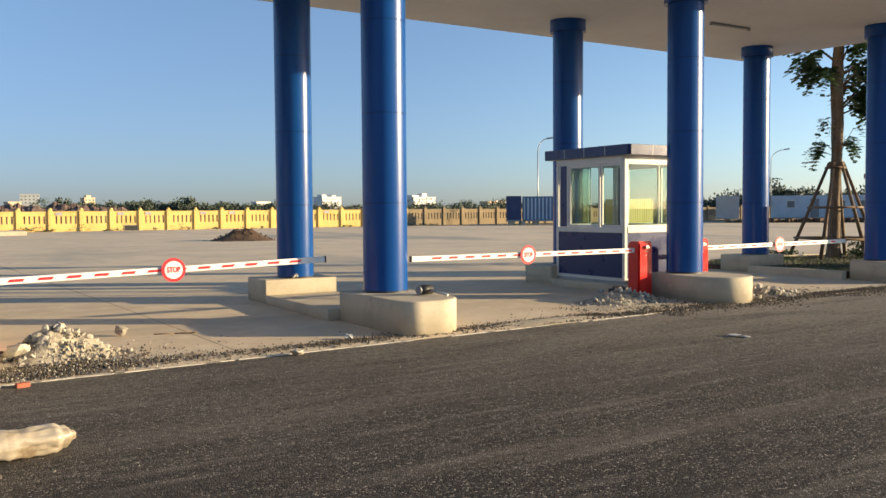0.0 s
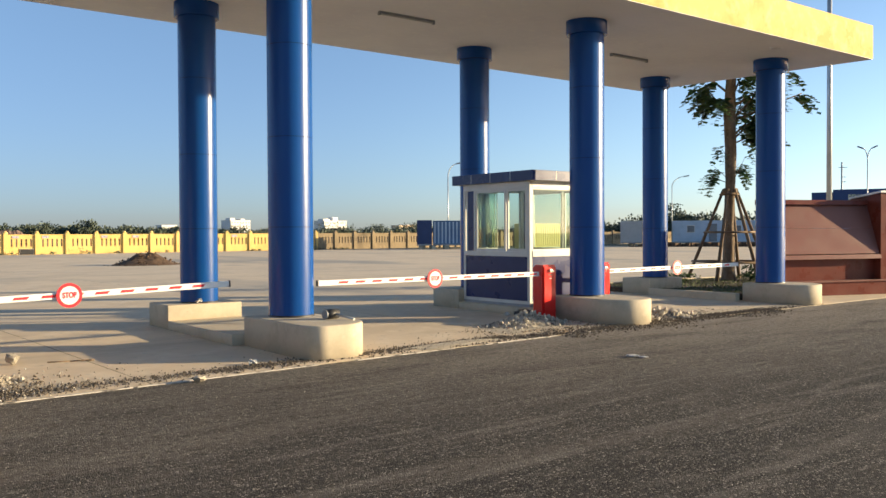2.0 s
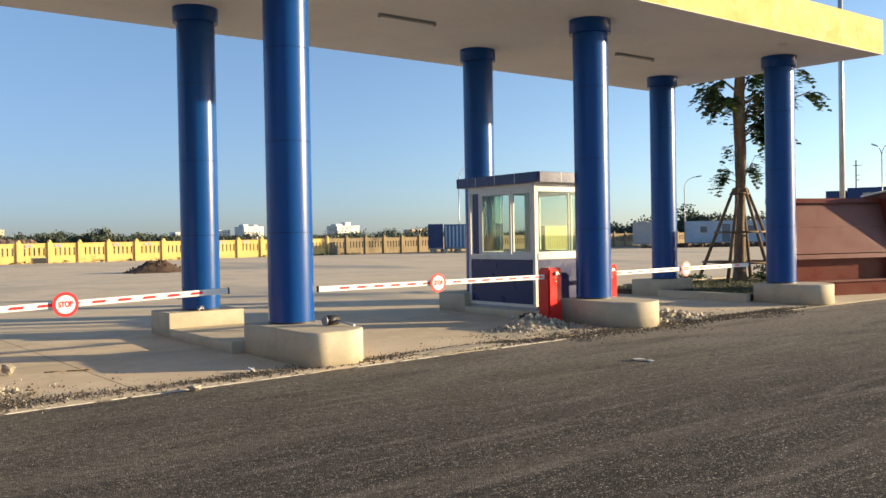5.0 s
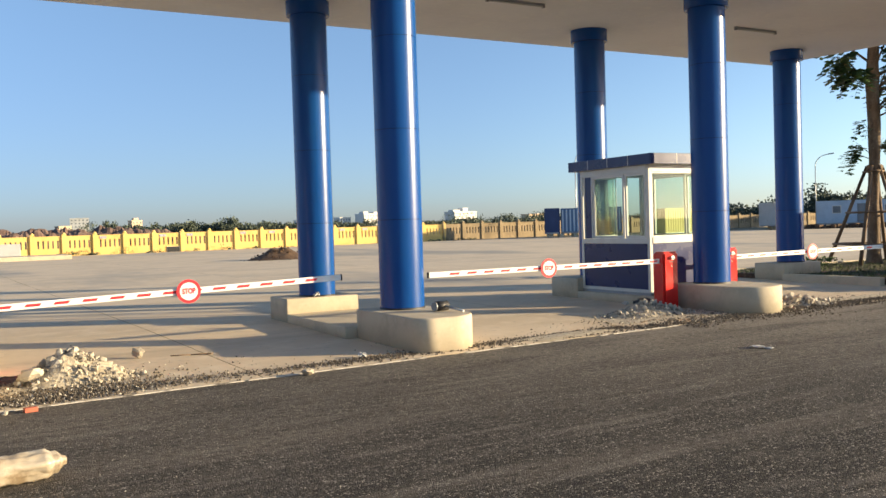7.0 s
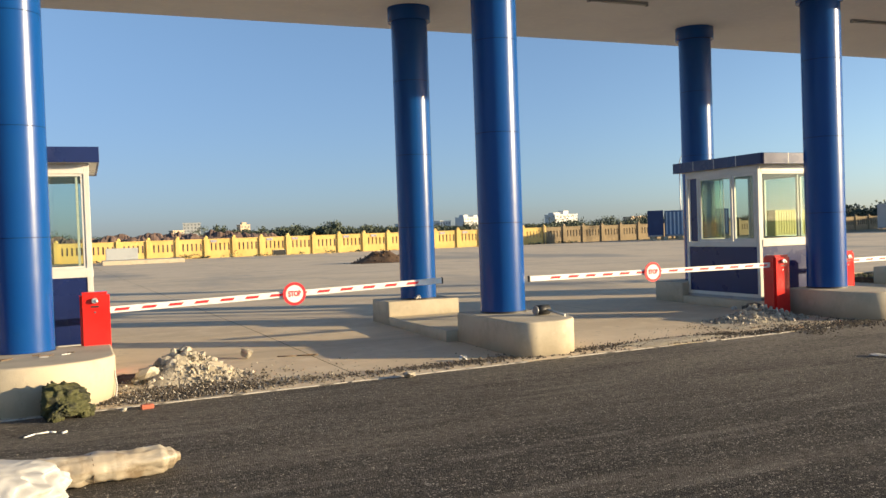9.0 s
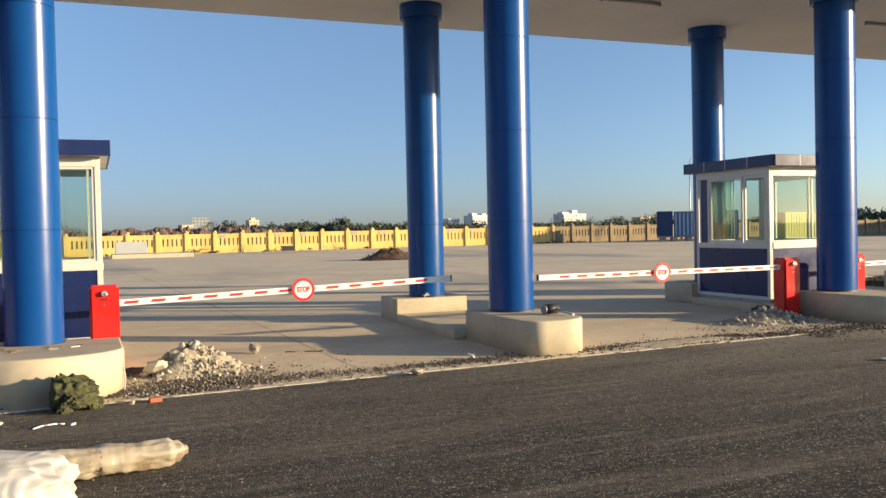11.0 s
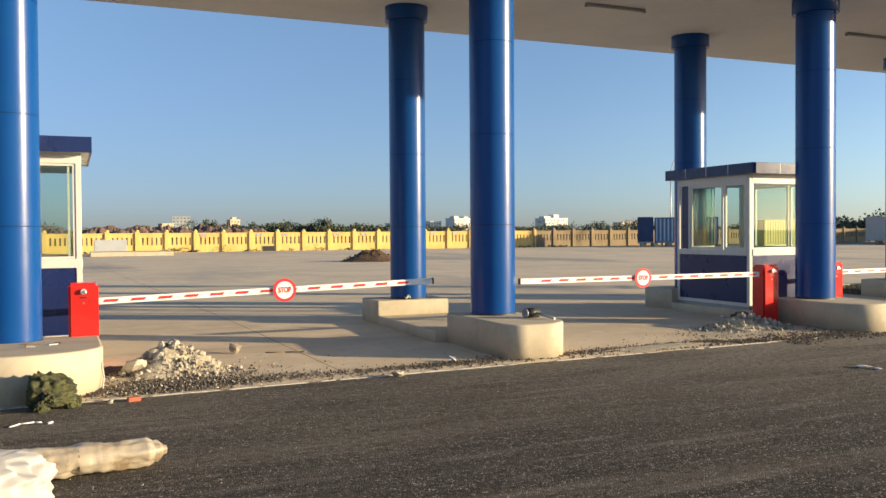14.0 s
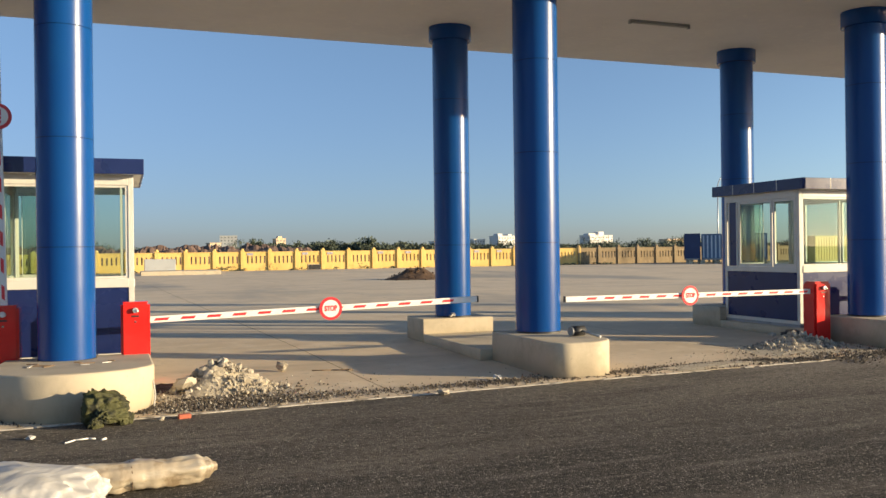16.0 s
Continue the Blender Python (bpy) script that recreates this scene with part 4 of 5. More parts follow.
rng = random.Random(21)
woods = bmesh.new()
for i in range(190):
    az = radians(rng.choice((rng.uniform(-14, 72), rng.uniform(10, 72))))
    d = rng.uniform(270, 420)
    h = rng.uniform(2.8, 4.2) * d / 330
    if rng.random() < 0.16:
        h *= 1.35
    w = rng.uniform(5.0, 11.0) * d / 330
    leaf_cloud(woods, rng, (d * math.sin(az), d * math.cos(az), h * 0.52), w, w * 0.6, h * 0.52, 700, 0.30)
for az, d, h, w in ((8.3, 200, 4.6, 1.9), (9.2, 205, 4.0, 1.8), (13.0, 200, 4.4, 3.0), (15.4, 200, 4.6, 2.6), (12.0, 210, 4.4, 4.0), (50.3, 150, 4.2, 4.0), (52.4, 150, 6.0, 3.4), (53.3, 150, 4.8, 3.5), (55.2, 150, 4.6, 5.0), (57.0, 150, 4.9, 5.0), (58.4, 150, 4.8, 4.0), (48.2, 150, 3.6, 5.0)):
    a = radians(az)
    leaf_cloud(woods, rng, (d * math.sin(a), d * math.cos(a), h * 0.55), w, w, h * 0.45, 1500, 0.22)
for i in range(44):
    a, d = radians(9.5 + 12.5 * (i + rng.uniform(-0.4, 0.4)) / 44), rng.uniform(195, 235)
    h, w = rng.uniform(2.9, 3.9), rng.uniform(2.2, 4.2)
    leaf_cloud(woods, rng, (d * math.sin(a), d * math.cos(a), h * 0.55), w, w, h * 0.45, 800, 0.24)
single("far_woods", woods, M_FARLEAF, "distant belt of dark green trees along the horizon", "trees", kind="stuff")
heap = bmesh.new()
rows = []
for i in range(421):
    x = -70 + i * 0.30
    fall = min(1, max(0, (40 - x) / 22))
    row = []
    for j in range(17):
        u = j / 16
        lumps = abs(noise.noise(Vector((x * 0.30, j * 0.55, 2.0)))) + 0.55 * abs(noise.noise(Vector((x * 0.85, j * 1.1, 5.0)))) + 0.2 * noise.noise(Vector((x * 2.6, j * 2.3, 8.0)))
        z = math.sin(math.pi * u) ** 0.6 * fall * (1.15 + 1.25 * u + 1.35 * lumps) - 0.05
        row.append(heap.verts.new((x, 95 + 21 * u, z)))
    rows.append(row)
for p, q in zip(rows, rows[1:]):
    for a in range(16):
        heap.faces.new((p[a], q[a], q[a + 1], p[a + 1]))
single("spoil_bank", heap, M_SPOIL, "long bank of tipped brown earth beyond the fence", "earth bank", kind="structure")


def tower(x, y, w, d, h, yaw, mat, floors, cols, label, roof=()):
    t = thing("far_building", label, "building", pose(x, y, 0, 0, 0, yaw), "far buildings")
    part("wall", bm_box(-w / 2, w / 2, -d / 2, d / 2, 0, h), mat, t)
    part("roof", bm_box(-w / 2 - 0.3, w / 2 + 0.3, -d / 2 - 0.3, d / 2 + 0.3, h + 0.01, h + 0.6), mat, t)
    for rx, rw, rh in roof:
        part("stair_head", bm_box(rx - rw / 2, rx + rw / 2, -d / 4, d / 4, h + 0.61, h + 0.6 + rh), mat, t)
    fh = h / floors
    win = None
    for j in range(floors):
        for i in range(cols):
            m = pose(-w / 2 + (i + 0.5) * w / cols, -d / 2 - 0.03, (j + 0.55) * fh)
            if win is None:
                win = part("window", bm_box(-w / cols * 0.22, w / cols * 0.22, -0.05, 0.05, -fh * 0.2, fh * 0.2), M_FARGLASS, t, at=m)
            else:
                again(win, m)
    return t


tower(329.3, 730.7, 21, 14, 13.6, 12, M_FARWALL, 4, 7, "white four-storey block far off behind the trees", ((-6, 5, 2.0), (5, 4, 1.5)))
tower(404.0, 692.0, 27, 14, 13.0, 12, M_FARWALL, 4, 9, "white block with stepped roof far off", ((-8, 8, 1.6), (3, 6, 3.2)))
tower(306.8, 740.4, 12, 10, 11.0, 12, M_FARWALL, 3, 4, "small white house far off")
tower(90.0, 796.0, 15, 12, 16.5, -6, M_CONT_GREY, 6, 5, "grey block under construction far off")
tower(134.0, 789.0, 9, 9, 13.5, 12, M_FARTAN, 4, 3, "narrow tan house far off", ((0, 4, 2.0),))
tower(62.0, 640.0, 8, 9, 8.4, 12, M_FARTAN, 3, 3, "small tan house far off")
tower(420.0, 600.0, 18, 9, 8.0, 12, M_FARTAN, 2, 6, "low tan house far off")
tower(255.0, 700.0, 14, 9, 9.0, 12, M_FARWALL, 3, 5, "low white house far off")
tower(455.0, 640.0, 13, 9, 9.0, 12, M_FARWALL, 3, 4, "low white house far off")

# station building with its rooftop letters
st = thing("station_building", "long blue-clad station building far behind the entrance wall", "building", pose(109.5, 53.0, 0, 0, 0, -63))
part("wall", bm_box(-7.5, 30, 0, 14, 0, 5.6), M_CONT_PALE, st)
part("fascia", bm_box(-7.8, -5.36, -0.5, 14.2, 5.0, 6.6), M_CONT_BLUE, st, "blue fascia")
part("fascia", bm_box(-5.3, 30.4, -0.8, 14.2, 5.0, 6.9), M_CONT_BLUE, st, "blue fascia")
part("lettering", bm_text("BEN X", 0.85), M_LETTER, st, "pale letters on the fascia", at=pose(-2.6, -0.85, 5.85))


# ---------------------------------------------------------------- poles
def bent_lamp(x, y, h, yaw, reach, arms=1, r=0.07, label="slim galvanised street lamp with a curved arm"):
    p = thing("street_lamp", label, "street lamp", pose(x, y, 0.04, 0, 0, yaw), "street lamps")
    part("pole", bm_tube((0, 0, 0), (0, 0, h - 1.4), r, r * 0.7, 12), M_GALV, p)
    for s in ((1,) if arms == 1 else (1, -1)):
        bm = bmesh.new()
        pts = [Vector((s * reach * (1 - math.cos(a)) * 1.0, 0, h - 1.4 + 1.4 * math.sin(a))) for a in [math.pi / 2 * i / 8 for i in range(9)]]
        for a, b in zip(pts, pts[1:]):
            bm_tube(a, b, r * 0.65, r * 0.6, 8, bm)
        part("arm", bm, M_GALV, p)
        part("lantern", bm_box(min(-0.1 * s, 0.62 * s), max(-0.1 * s, 0.62 * s), -0.13, 0.13, -0.05, 0.10, 0.03), M_GREY, p, at=pose(s * reach, 0, h, 0, -24 * s if arms == 2 else -8, 0))
    return p


bent_lamp(55.7, 71.4, 8.8, -35, 1.0)
bent_lamp(95.6, 73.86, 9.0, -50, 1.6)
bent_lamp(98.9, 49.3, 11.0, -62, 0.5, 2, 0.08, "street lamp with two curved arms")
mast = thing("flag_mast", "tall pale steel mast behind the entrance wall", "mast", pose(39.9, 21.9, 0))
part("pole", bm_tube((0, 0, 0), (0, 0, 16), 0.13, 0.10, 20), M_GALV, mast)
part("base_plate", bm_box(-0.3, 0.3, -0.3, 0.3, 0, 0.05), M_GALV, mast)
pyl = thing("utility_pole", "thin distant utility pole with crossarms", "utility pole", pose(141.9, 74.9, 0, 0, 0, -62))
part("pole", bm_tube((0, 0, 0), (0, 0, 13.2), 0.16, 0.12, 8), M_GREY, pyl)
for z, w in ((12.3, 0.85), (10.7, 0.6), (9.9, 0.6)):
    part("crossarm", bm_box(-0.6 * w if z > 12 else -0.1, w, -0.05, 0.05, z - 0.05, z + 0.05), M_GREY, pyl)

# ---------------------------------------------------------------- planter, tree and entrance wall
planter = thing("planter", "low concrete kerbed planter with rough grass", "planter")
part("kerb", bm_box(17.98, 18.14, 12.29, 14.84, 0.0, 0.22, 0.012), M_ISLAND, planter)
part("kerb", bm_box(18.0, 29.0, 17.2, 17.36, 0.0, 0.22, 0.012), M_ISLAND, planter)
part("soil", bm_box(18.144, 29.0, 12.46, 17.196, 0.0, 0.18), M_SOIL, planter)
rng = random.Random(8)
blades = bmesh.new()
for i in range(9000):
    x, y = rng.uniform(18.16, 26.5), rng.uniform(12.5, 17.15)
    if 18.0 < x < 19.5 and 14.8 < y < 15.8:
        continue
    h, w, a = rng.uniform(0.02, 0.07), rng.uniform(0.006, 0.014), rng.uniform(0, 6.28)
    dx, dy = math.cos(a), math.sin(a)
    lx, ly = rng.uniform(-0.06, 0.06), rng.uniform(-0.06, 0.06)
    blades.faces.new([blades.verts.new(v) for v in ((x - dx * w, y - dy * w, 0.175), (x + dx * w, y + dy * w, 0.175), (x + lx, y + ly, 0.18 + h))])
single("grass", blades, M_GRASS, "rough green grass in the planter", "grass", kind="stuff")


def pinnate(bm, rng, base, tip, droop, pairs, length):
    """A leaf stalk with paired leaflets."""
    base, tip = Vector(base), Vector(tip)
    d = tip - base
    side = d.cross(Vector((0, 0, 1))).normalized()
    for i in range(1, pairs + 1):
        u = i / pairs
        p = base + d * u + Vector((0, 0, -droop * u * u))
        for s in (-1, 1):
            out = (side * s * rng.uniform(0.8, 1.1) + d.normalized() * 0.45 + Vector((0, 0, rng.uniform(-0.5, 0.1)))).normalized()
            L = length * rng.uniform(0.7, 1.1) * (1 - 0.35 * abs(u - 0.5))
            wv = out.cross(Vector((rng.uniform(-0.4, 0.4), rng.uniform(-0.4, 0.4), 1))).normalized() * L * 0.34
            a, b, c2, e = p, p + out * L * 0.45 + wv, p + out * L, p + out * L * 0.45 - wv
            bm.faces.new([bm.verts.new(v) for v in (a, b, c2, e)])
        if i < pairs:
            q = base + d * ((i + 1) / pairs) + Vector((0, 0, -droop * ((i + 1) / pairs) ** 2))
            n2 = side * 0.004
            bm.faces.new([bm.verts.new(v) for v in (p - n2, p + n2, q + n2, q - n2)])


def street_tree(x, y, z):
    rng = random.Random(17)
    t = thing("tree", "young tree with feathery leaves, propped by timber poles", "tree", pose(x, y, z))
    pts = [Vector(p) for p in ((0, 0, -0.05), (0.02, 0, 0.3), (0.07, 0.02, 1.6), (0.10, 0, 2.8), (0.16, 0.02, 4.0), (0.10, 0.03, 5.0), (0.14, 0, 6.2), (0.2, 0, 7.4))]
    rad = [0.23, 0.18, 0.155, 0.15, 0.17, 0.18, 0.14, 0.09]
    bm = bmesh.new()
    seg, rings = 14, []
    for j in range(len(pts) * 6 - 5):
        i, f = divmod(j, 6)
        f /= 6
        c = pts[i] if f == 0 else pts[i].lerp(pts[i + 1], f)
        r = rad[i] if f == 0 else rad[i] + (rad[i + 1] - rad[i]) * f
        ring = []
        for k in range(seg):
            a = 2 * math.pi * k / seg
            rr = r * (1 + 0.13 * noise.noise(Vector((math.cos(a) * 1.6, math.sin(a) * 1.6, c.z * 2.2))))
            ring.append(bm.verts.new(c + Vector((rr * math.cos(a), rr * math.sin(a), 0))))
        rings.append(ring)
    for p, q in zip(rings, rings[1:]):
        for k in range(seg):
            bm.faces.new((p[k], p[(k + 1) % seg], q[(k + 1) % seg], q[k])).smooth = True
    part("trunk", bm, M_BARK, t)
    crown = bmesh.new()

    def spot(u, v, h):
        """u along the kerb towards the wall, v away from the road."""
        return Vector((0.12 + 0.79 * u + 0.61 * v, -0.61 * u + 0.79 * v, h))
    # start height, end (u, v, height), radius, fronds
    limbs = [(4.9, (-0.6, 0.1, 5.7), 0.045, 9), (4.9, (-1.0, -0.1, 5.85), 0.035, 6), (5.2, (-0.4, -0.3, 5.45), 0.03, 6), (5.6, (-1.0, 0.2, 6.5), 0.04, 10),
             (4.2, (0.55, -0.2, 4.75), 0.04, 13), (4.3, (0.85, 0.1, 5.1), 0.04, 13), (4.6, (0.5, 0.3, 5.6), 0.035, 12), (4.8, (1.0, -0.1, 5.9), 0.04, 12), (4.1, (1.05, 0.0, 4.55), 0.03, 10),
             (4.8, (2.15, 0.0, 5.65), 0.04, 7), (5.2, (1.9, 0.1, 6.4), 0.03, 5), (5.4, (0.3, -0.2, 6.3), 0.04, 11), (5.9, (-0.4, -0.2, 6.9), 0.04, 10), (6.2, (0.8, 0.3, 7.4), 0.04, 10), (6.6, (-0.3, 0.2, 7.8), 0.04, 10),
             (3.5, (-0.33, -0.15, 4.0), 0.012, 2), (2.9, (-0.62, -0.1, 3.15), 0.014, 4), (3.0, (-0.45, 0.15, 3.45), 0.012, 3), (2.85, (0.42, -0.1, 3.75), 0.014, 4), (3.2, (0.3, 0.15, 3.55), 0.012, 2)]
    for z0, end, r, fronds in limbs:
        a, b = Vector((0.12, 0, z0)), spot(*end)
        part("limb", bm_tube(a, b, r, r * 0.4, 7), M_BARK, t)
        low = z0 < 4.0
        for i in range(int(fronds * (2.2 if low else 1.7))):
            p = a.lerp(b, rng.uniform(0.45, 1.0) if low else rng.choice((0.45, 0.7, 0.9, 1.0)) + rng.uniform(-0.08, 0.05))
            away = b - a
            away.z = 0
            ang = math.atan2(away.y, away.x) + rng.uniform(-1.3, 1.3)
            L = rng.uniform(0.28, 0.42) if low else rng.uniform(0.4, 0.6)
            pinnate(crown, rng, p, p + Vector((L * math.cos(ang), L * math.sin(ang), rng.uniform(-0.28, 0.2))), 0.34, 7, 0.20 if low else 0.27)
    part("crown", crown, M_LEAF, t)
    tops = []
    for a in (200, 255, 325, 20, 100):
        d = Vector((math.cos(radians(a)), math.sin(radians(a)), 0))
        foot = d * 1.35
        part("prop_pole", bm_tube(foot + Vector((0, 0, -0.06)), d * 0.2 + Vector((0.08, 0, 2.75)), 0.055, 0.045, 10), M_POLE, t, "leaning timber prop")
        tops.append(d)
    for z0 in (0.55, 1.45, 2.6):
        k = 1.35 - (1.15 * (z0 / 2.75))
        for a, b in zip(tops, tops[1:] + tops[:1]):
            part("tie_rail", bm_tube(a * k * 1.08 + Vector((0.04, 0, z0)), b * k * 1.08 + Vector((0.04, 0, z0)), 0.032, seg=8), M_POLE, t)
    part("binding", bm_lathe([(0.21, 2.62), (0.215, 2.7), (0.21, 2.78)], 16), M_POLE, t, at=pose(0.1, 0, 0))


street_tree(23.3, 16.1, 0.19)
rng = random.Random(4)
bush = bmesh.new()
leaf_cloud(bush, rng, (24.0, 15.6, 0.42), 0.55, 0.4, 0.25, 900, 0.035)
single("shrub", bush, M_LEAF, "small leafy shrub at the foot of the tree", "shrub")
bush = bmesh.new()
leaf_cloud(bush, rng, (21.2, 16.5, 0.32), 0.9, 0.3, 0.14, 900, 0.03)
single("shrub", bush, M_LEAF, "low trailing plants in the planter", "shrub")

gate_wall = thing("entrance_wall", "maroon and rose granite entrance wall with a sloping panel", "wall", pose(20.10, 12.61, 0, 0, 0, -18))
part("base", bm_box(-0.1, 6.0, -0.28, 0.55, -0.02, 0.355), M_MAROON, gate_wall, "maroon granite base")
part("ledge", bm_box(-0.12, 6.05, -0.33, 0.55, 0.357, 0.405, 0.008), M_PINK, gate_wall, "pale ledge")
part("recess", bm_box(-0.1, 6.0, -0.10, 0.55, 0.407, 0.945), M_MAROON, gate_wall)
part("panel_sill", bm_profile([(-0.36, 0.947), (0.5, 0.947), (0.5, 1.075), (-0.33, 1.055)], -0.1, 3.10), M_PINK, gate_wall, "projecting granite lip")
part("sloping_panel", bm_profile([(-0.29, 1.077), (0.5, 1.077), (0.5, 1.72), (-0.075, 1.72)], -0.1, 3.10), M_PINK, gate_wall, "sloping rose granite panel")
part("sloping_panel", bm_profile([(-0.073, 1.725), (0.5, 1.725), (0.5, 2.33), (0.13, 2.33)], -0.1, 3.10), M_PINK, gate_wall, "sloping rose granite panel")
part("top_band", bm_profile([(0.03, 2.332), (0.55, 2.332), (0.55, 2.45), (0.06, 2.45)], -0.14, 3.05), M_MAROON, gate_wall)
part("pylon", bm_profile([(-0.32, 0.407), (0.7, 0.407), (0.7, 2.50), (-0.32, 2.63)], 3.11, 4.6), M_MAROON, gate_wall, "dark maroon end block")
part("pylon_cap", bm_profile([(-0.37, 2.64), (0.72, 2.503), (0.72, 2.55), (-0.37, 2.69)], 3.06, 4.65), M_WHITE, gate_wall, "pale sloping cap")

# ---------------------------------------------------------------- rubble, gravel and litter
mound("rubble_pile", 1.74, 11.20, 0.70, 0.55, 0.38, M_DUST, "heap of broken pale concrete on the slab edge", "rubble", 298, 9, 0.072, 0.01, M_STONE)
mound("rubble_pile", 10.9, 11.75, 1.05, 0.6, 0.22, M_DUST, "spread of broken concrete and gravel beside the booth", "rubble", 290, 12, 0.062, 0.01, M_STONE)
mound("rubble_pile", 13.9, 11.2, 0.9, 0.5, 0.13, M_DUST, "low scatter of broken concrete by the kerb", "rubble", 130, 14, 0.10, 0.01, M_STONE)



def dust_patch(cx, cy, rx, ry, seed):
    """A thin ragged skin of sand and crumbs on the slab."""
    bm = bmesh.new()
    mid = bm.verts.new((0, 0, 0.022))
    ring1, ring2 = [], []
    for i in range(64):
        a = 2 * math.pi * i / 64
        k = 1 + 0.35 * noise.noise(Vector((math.cos(a) * 1.5, math.sin(a) * 1.5, seed))) + 0.22 * noise.noise(Vector((math.cos(a) * 5, math.sin(a) * 5, seed)))
        ring1.append(bm.verts.new((rx * 0.6 * k * math.cos(a), ry * 0.6 * k * math.sin(a), 0.018)))
        ring2.append(bm.verts.new((rx * k * math.cos(a), ry * k * math.sin(a), 0.0)))
    for i in range(64):
        j = (i + 1) % 64
        bm.faces.new((mid, ring1[i], ring1[j]))
        bm.faces.new((ring1[i], ring2[i], ring2[j], ring1[j]))
    single("dust", bm, M_DUST, "thin spread of sand and concrete dust on the slab", "dust", kind="stuff", at=pose(cx, cy, 0.012, 0, 0, 4))


for cx, cy, rx, ry, k in ((1.6, 10.95, 0.9, 0.35, 1), (10.9, 11.45, 1.7, 0.55, 3), (13.9, 11.15, 1.5, 0.32, 4), (15.9, 11.15, 1.6, 0.25, 5), (8.3, 10.55, 1.2, 0.22, 6)):
    dust_patch(cx, cy, rx, ry, k)
mud = bmesh.new()
rim = [mud.verts.new((0.30 * math.cos(a) * (1 + 0.3 * noise.noise(Vector((math.cos(a) * 2, math.sin(a) * 2, 4)))), 0.42 * math.sin(a) * (1 + 0.3 * noise.noise(Vector((math.cos(a) * 2, math.sin(a) * 2, 9)))), 0.004)) for a in [2 * math.pi * i / 40 for i in range(40)]]
inner = [mud.verts.new((v.co.x * 0.55, v.co.y * 0.55, 0.03 + 0.03 * noise.noise(v.co * 9))) for v in rim]
for i in range(40):
    mud.faces.new((rim[i], rim[(i + 1) % 40], inner[(i + 1) % 40], inner[i]))
mud.faces.new(inner)
single("mud", mud, M_MUD, "patch of dark reddish mud beside the rubble", "mud", kind="stuff", at=pose(1.16, 11.55, 0.014))
rng = random.Random(31)
M_AGGREGATE = material("aggregate", (0.075, 0.065, 0.053), 0.8, vary=(((0.15, 0.13, 0.105), 9.0, 0.45, 0.65),), island=0.75)
M_GRAVEL_PALE = material("pale_chips", (0.46, 0.42, 0.35), 0.9, vary=(((0.35, 0.31, 0.25), 20.0, 0.45, 0.7),), island=0.4)


def scatter(n, where, size, mat, name, label, category):
    verts, faces = [], []
    for _ in range(n):
        x, y, z = where()
        r = size * rng.uniform(0.4, 1.4)
        base = len(verts)
        rot = rng.uniform(0, 6.28)
        for a in (0, 1.3, 2.5, 3.9, 5.1):
            k = r * rng.uniform(0.7, 1.2)
            verts.append((x + k * math.cos(a + rot), y + k * math.sin(a + rot), z - 0.004))
        verts.append((x + rng.uniform(-0.4, 0.4) * r, y + rng.uniform(-0.4, 0.4) * r, z + r * rng.uniform(0.6, 1.3)))
        faces += [(base + i, base + (i + 1) % 5, base + 5) for i in range(5)]
    me = bpy.data.meshes.new(name)
    me.from_pydata(verts, [], faces)
    me.materials.append(mat)
    return tagged(new(name, me), label, category, kind="stuff")


def along_edge():
    x = rng.uniform(-2.5, 19.0)
    while rng.random() > 0.55 + 0.45 * math.sin(x * 1.3) * math.sin(x * 0.37 + 1):
        x = rng.uniform(-2.5, 19.0)
    off = 0.36 + 0.10 * noise.noise(Vector((x * 0.9, 1.0, 0))) if x < 9.5 else 0.16
    return x, edge_y(x) + max(0.03, rng.gauss(off, 0.11)), 0.012


def on_slab():
    x = rng.uniform(0.5, 19.0)
    return x, edge_y(x) + abs(rng.gauss(0, 0.75)), 0.014


def on_road():
    return rng.uniform(-6, 22), rng.uniform(3.0, 10.2), 0.0


def on_wear():
    while True:
        x, y = rng.uniform(-4.0, 15.0), 2.6 + 7.6 * rng.random() ** 1.3
        if noise.noise(Vector((x * 0.45, y * 1.1, 9.0))) > rng.uniform(-0.6, 0.35) and y < edge_y(x):
            return x, y, 0.0


def near_piles():
    cx, cy, sx, sy = rng.choice(((1.8, 11.0, 0.6, 0.35), (1.6, 10.5, 0.7, 0.3), (1.9, 10.3, 0.6, 0.22), (1.5, 10.2, 0.4, 0.3), (10.8, 11.4, 0.9, 0.4), (11.6, 10.9, 1.0, 0.3), (14.2, 11.2, 0.9, 0.25)))
    x, y = rng.gauss(cx, sx), rng.gauss(cy, sy)
    return x, max(y, edge_y(x) + 0.02), 0.026


scatter(14000, along_edge, 0.017, M_GRAVEL, "gravel", "dark loose gravel along the asphalt edge", "gravel")
scatter(3000, near_piles, 0.014, M_GRAVEL, "gravel", "dark crumbs of asphalt round the rubble", "gravel")
scatter(800, near_piles, 0.012, M_GRAVEL_PALE, "gravel", "pale concrete chips round the rubble", "gravel")
def spilt():
    x = rng.uniform(10.2, 17.0)
    return x, edge_y(x) + rng.gauss(0.05, 0.28 + 0.12 * math.sin(x * 2.1)), 0.012


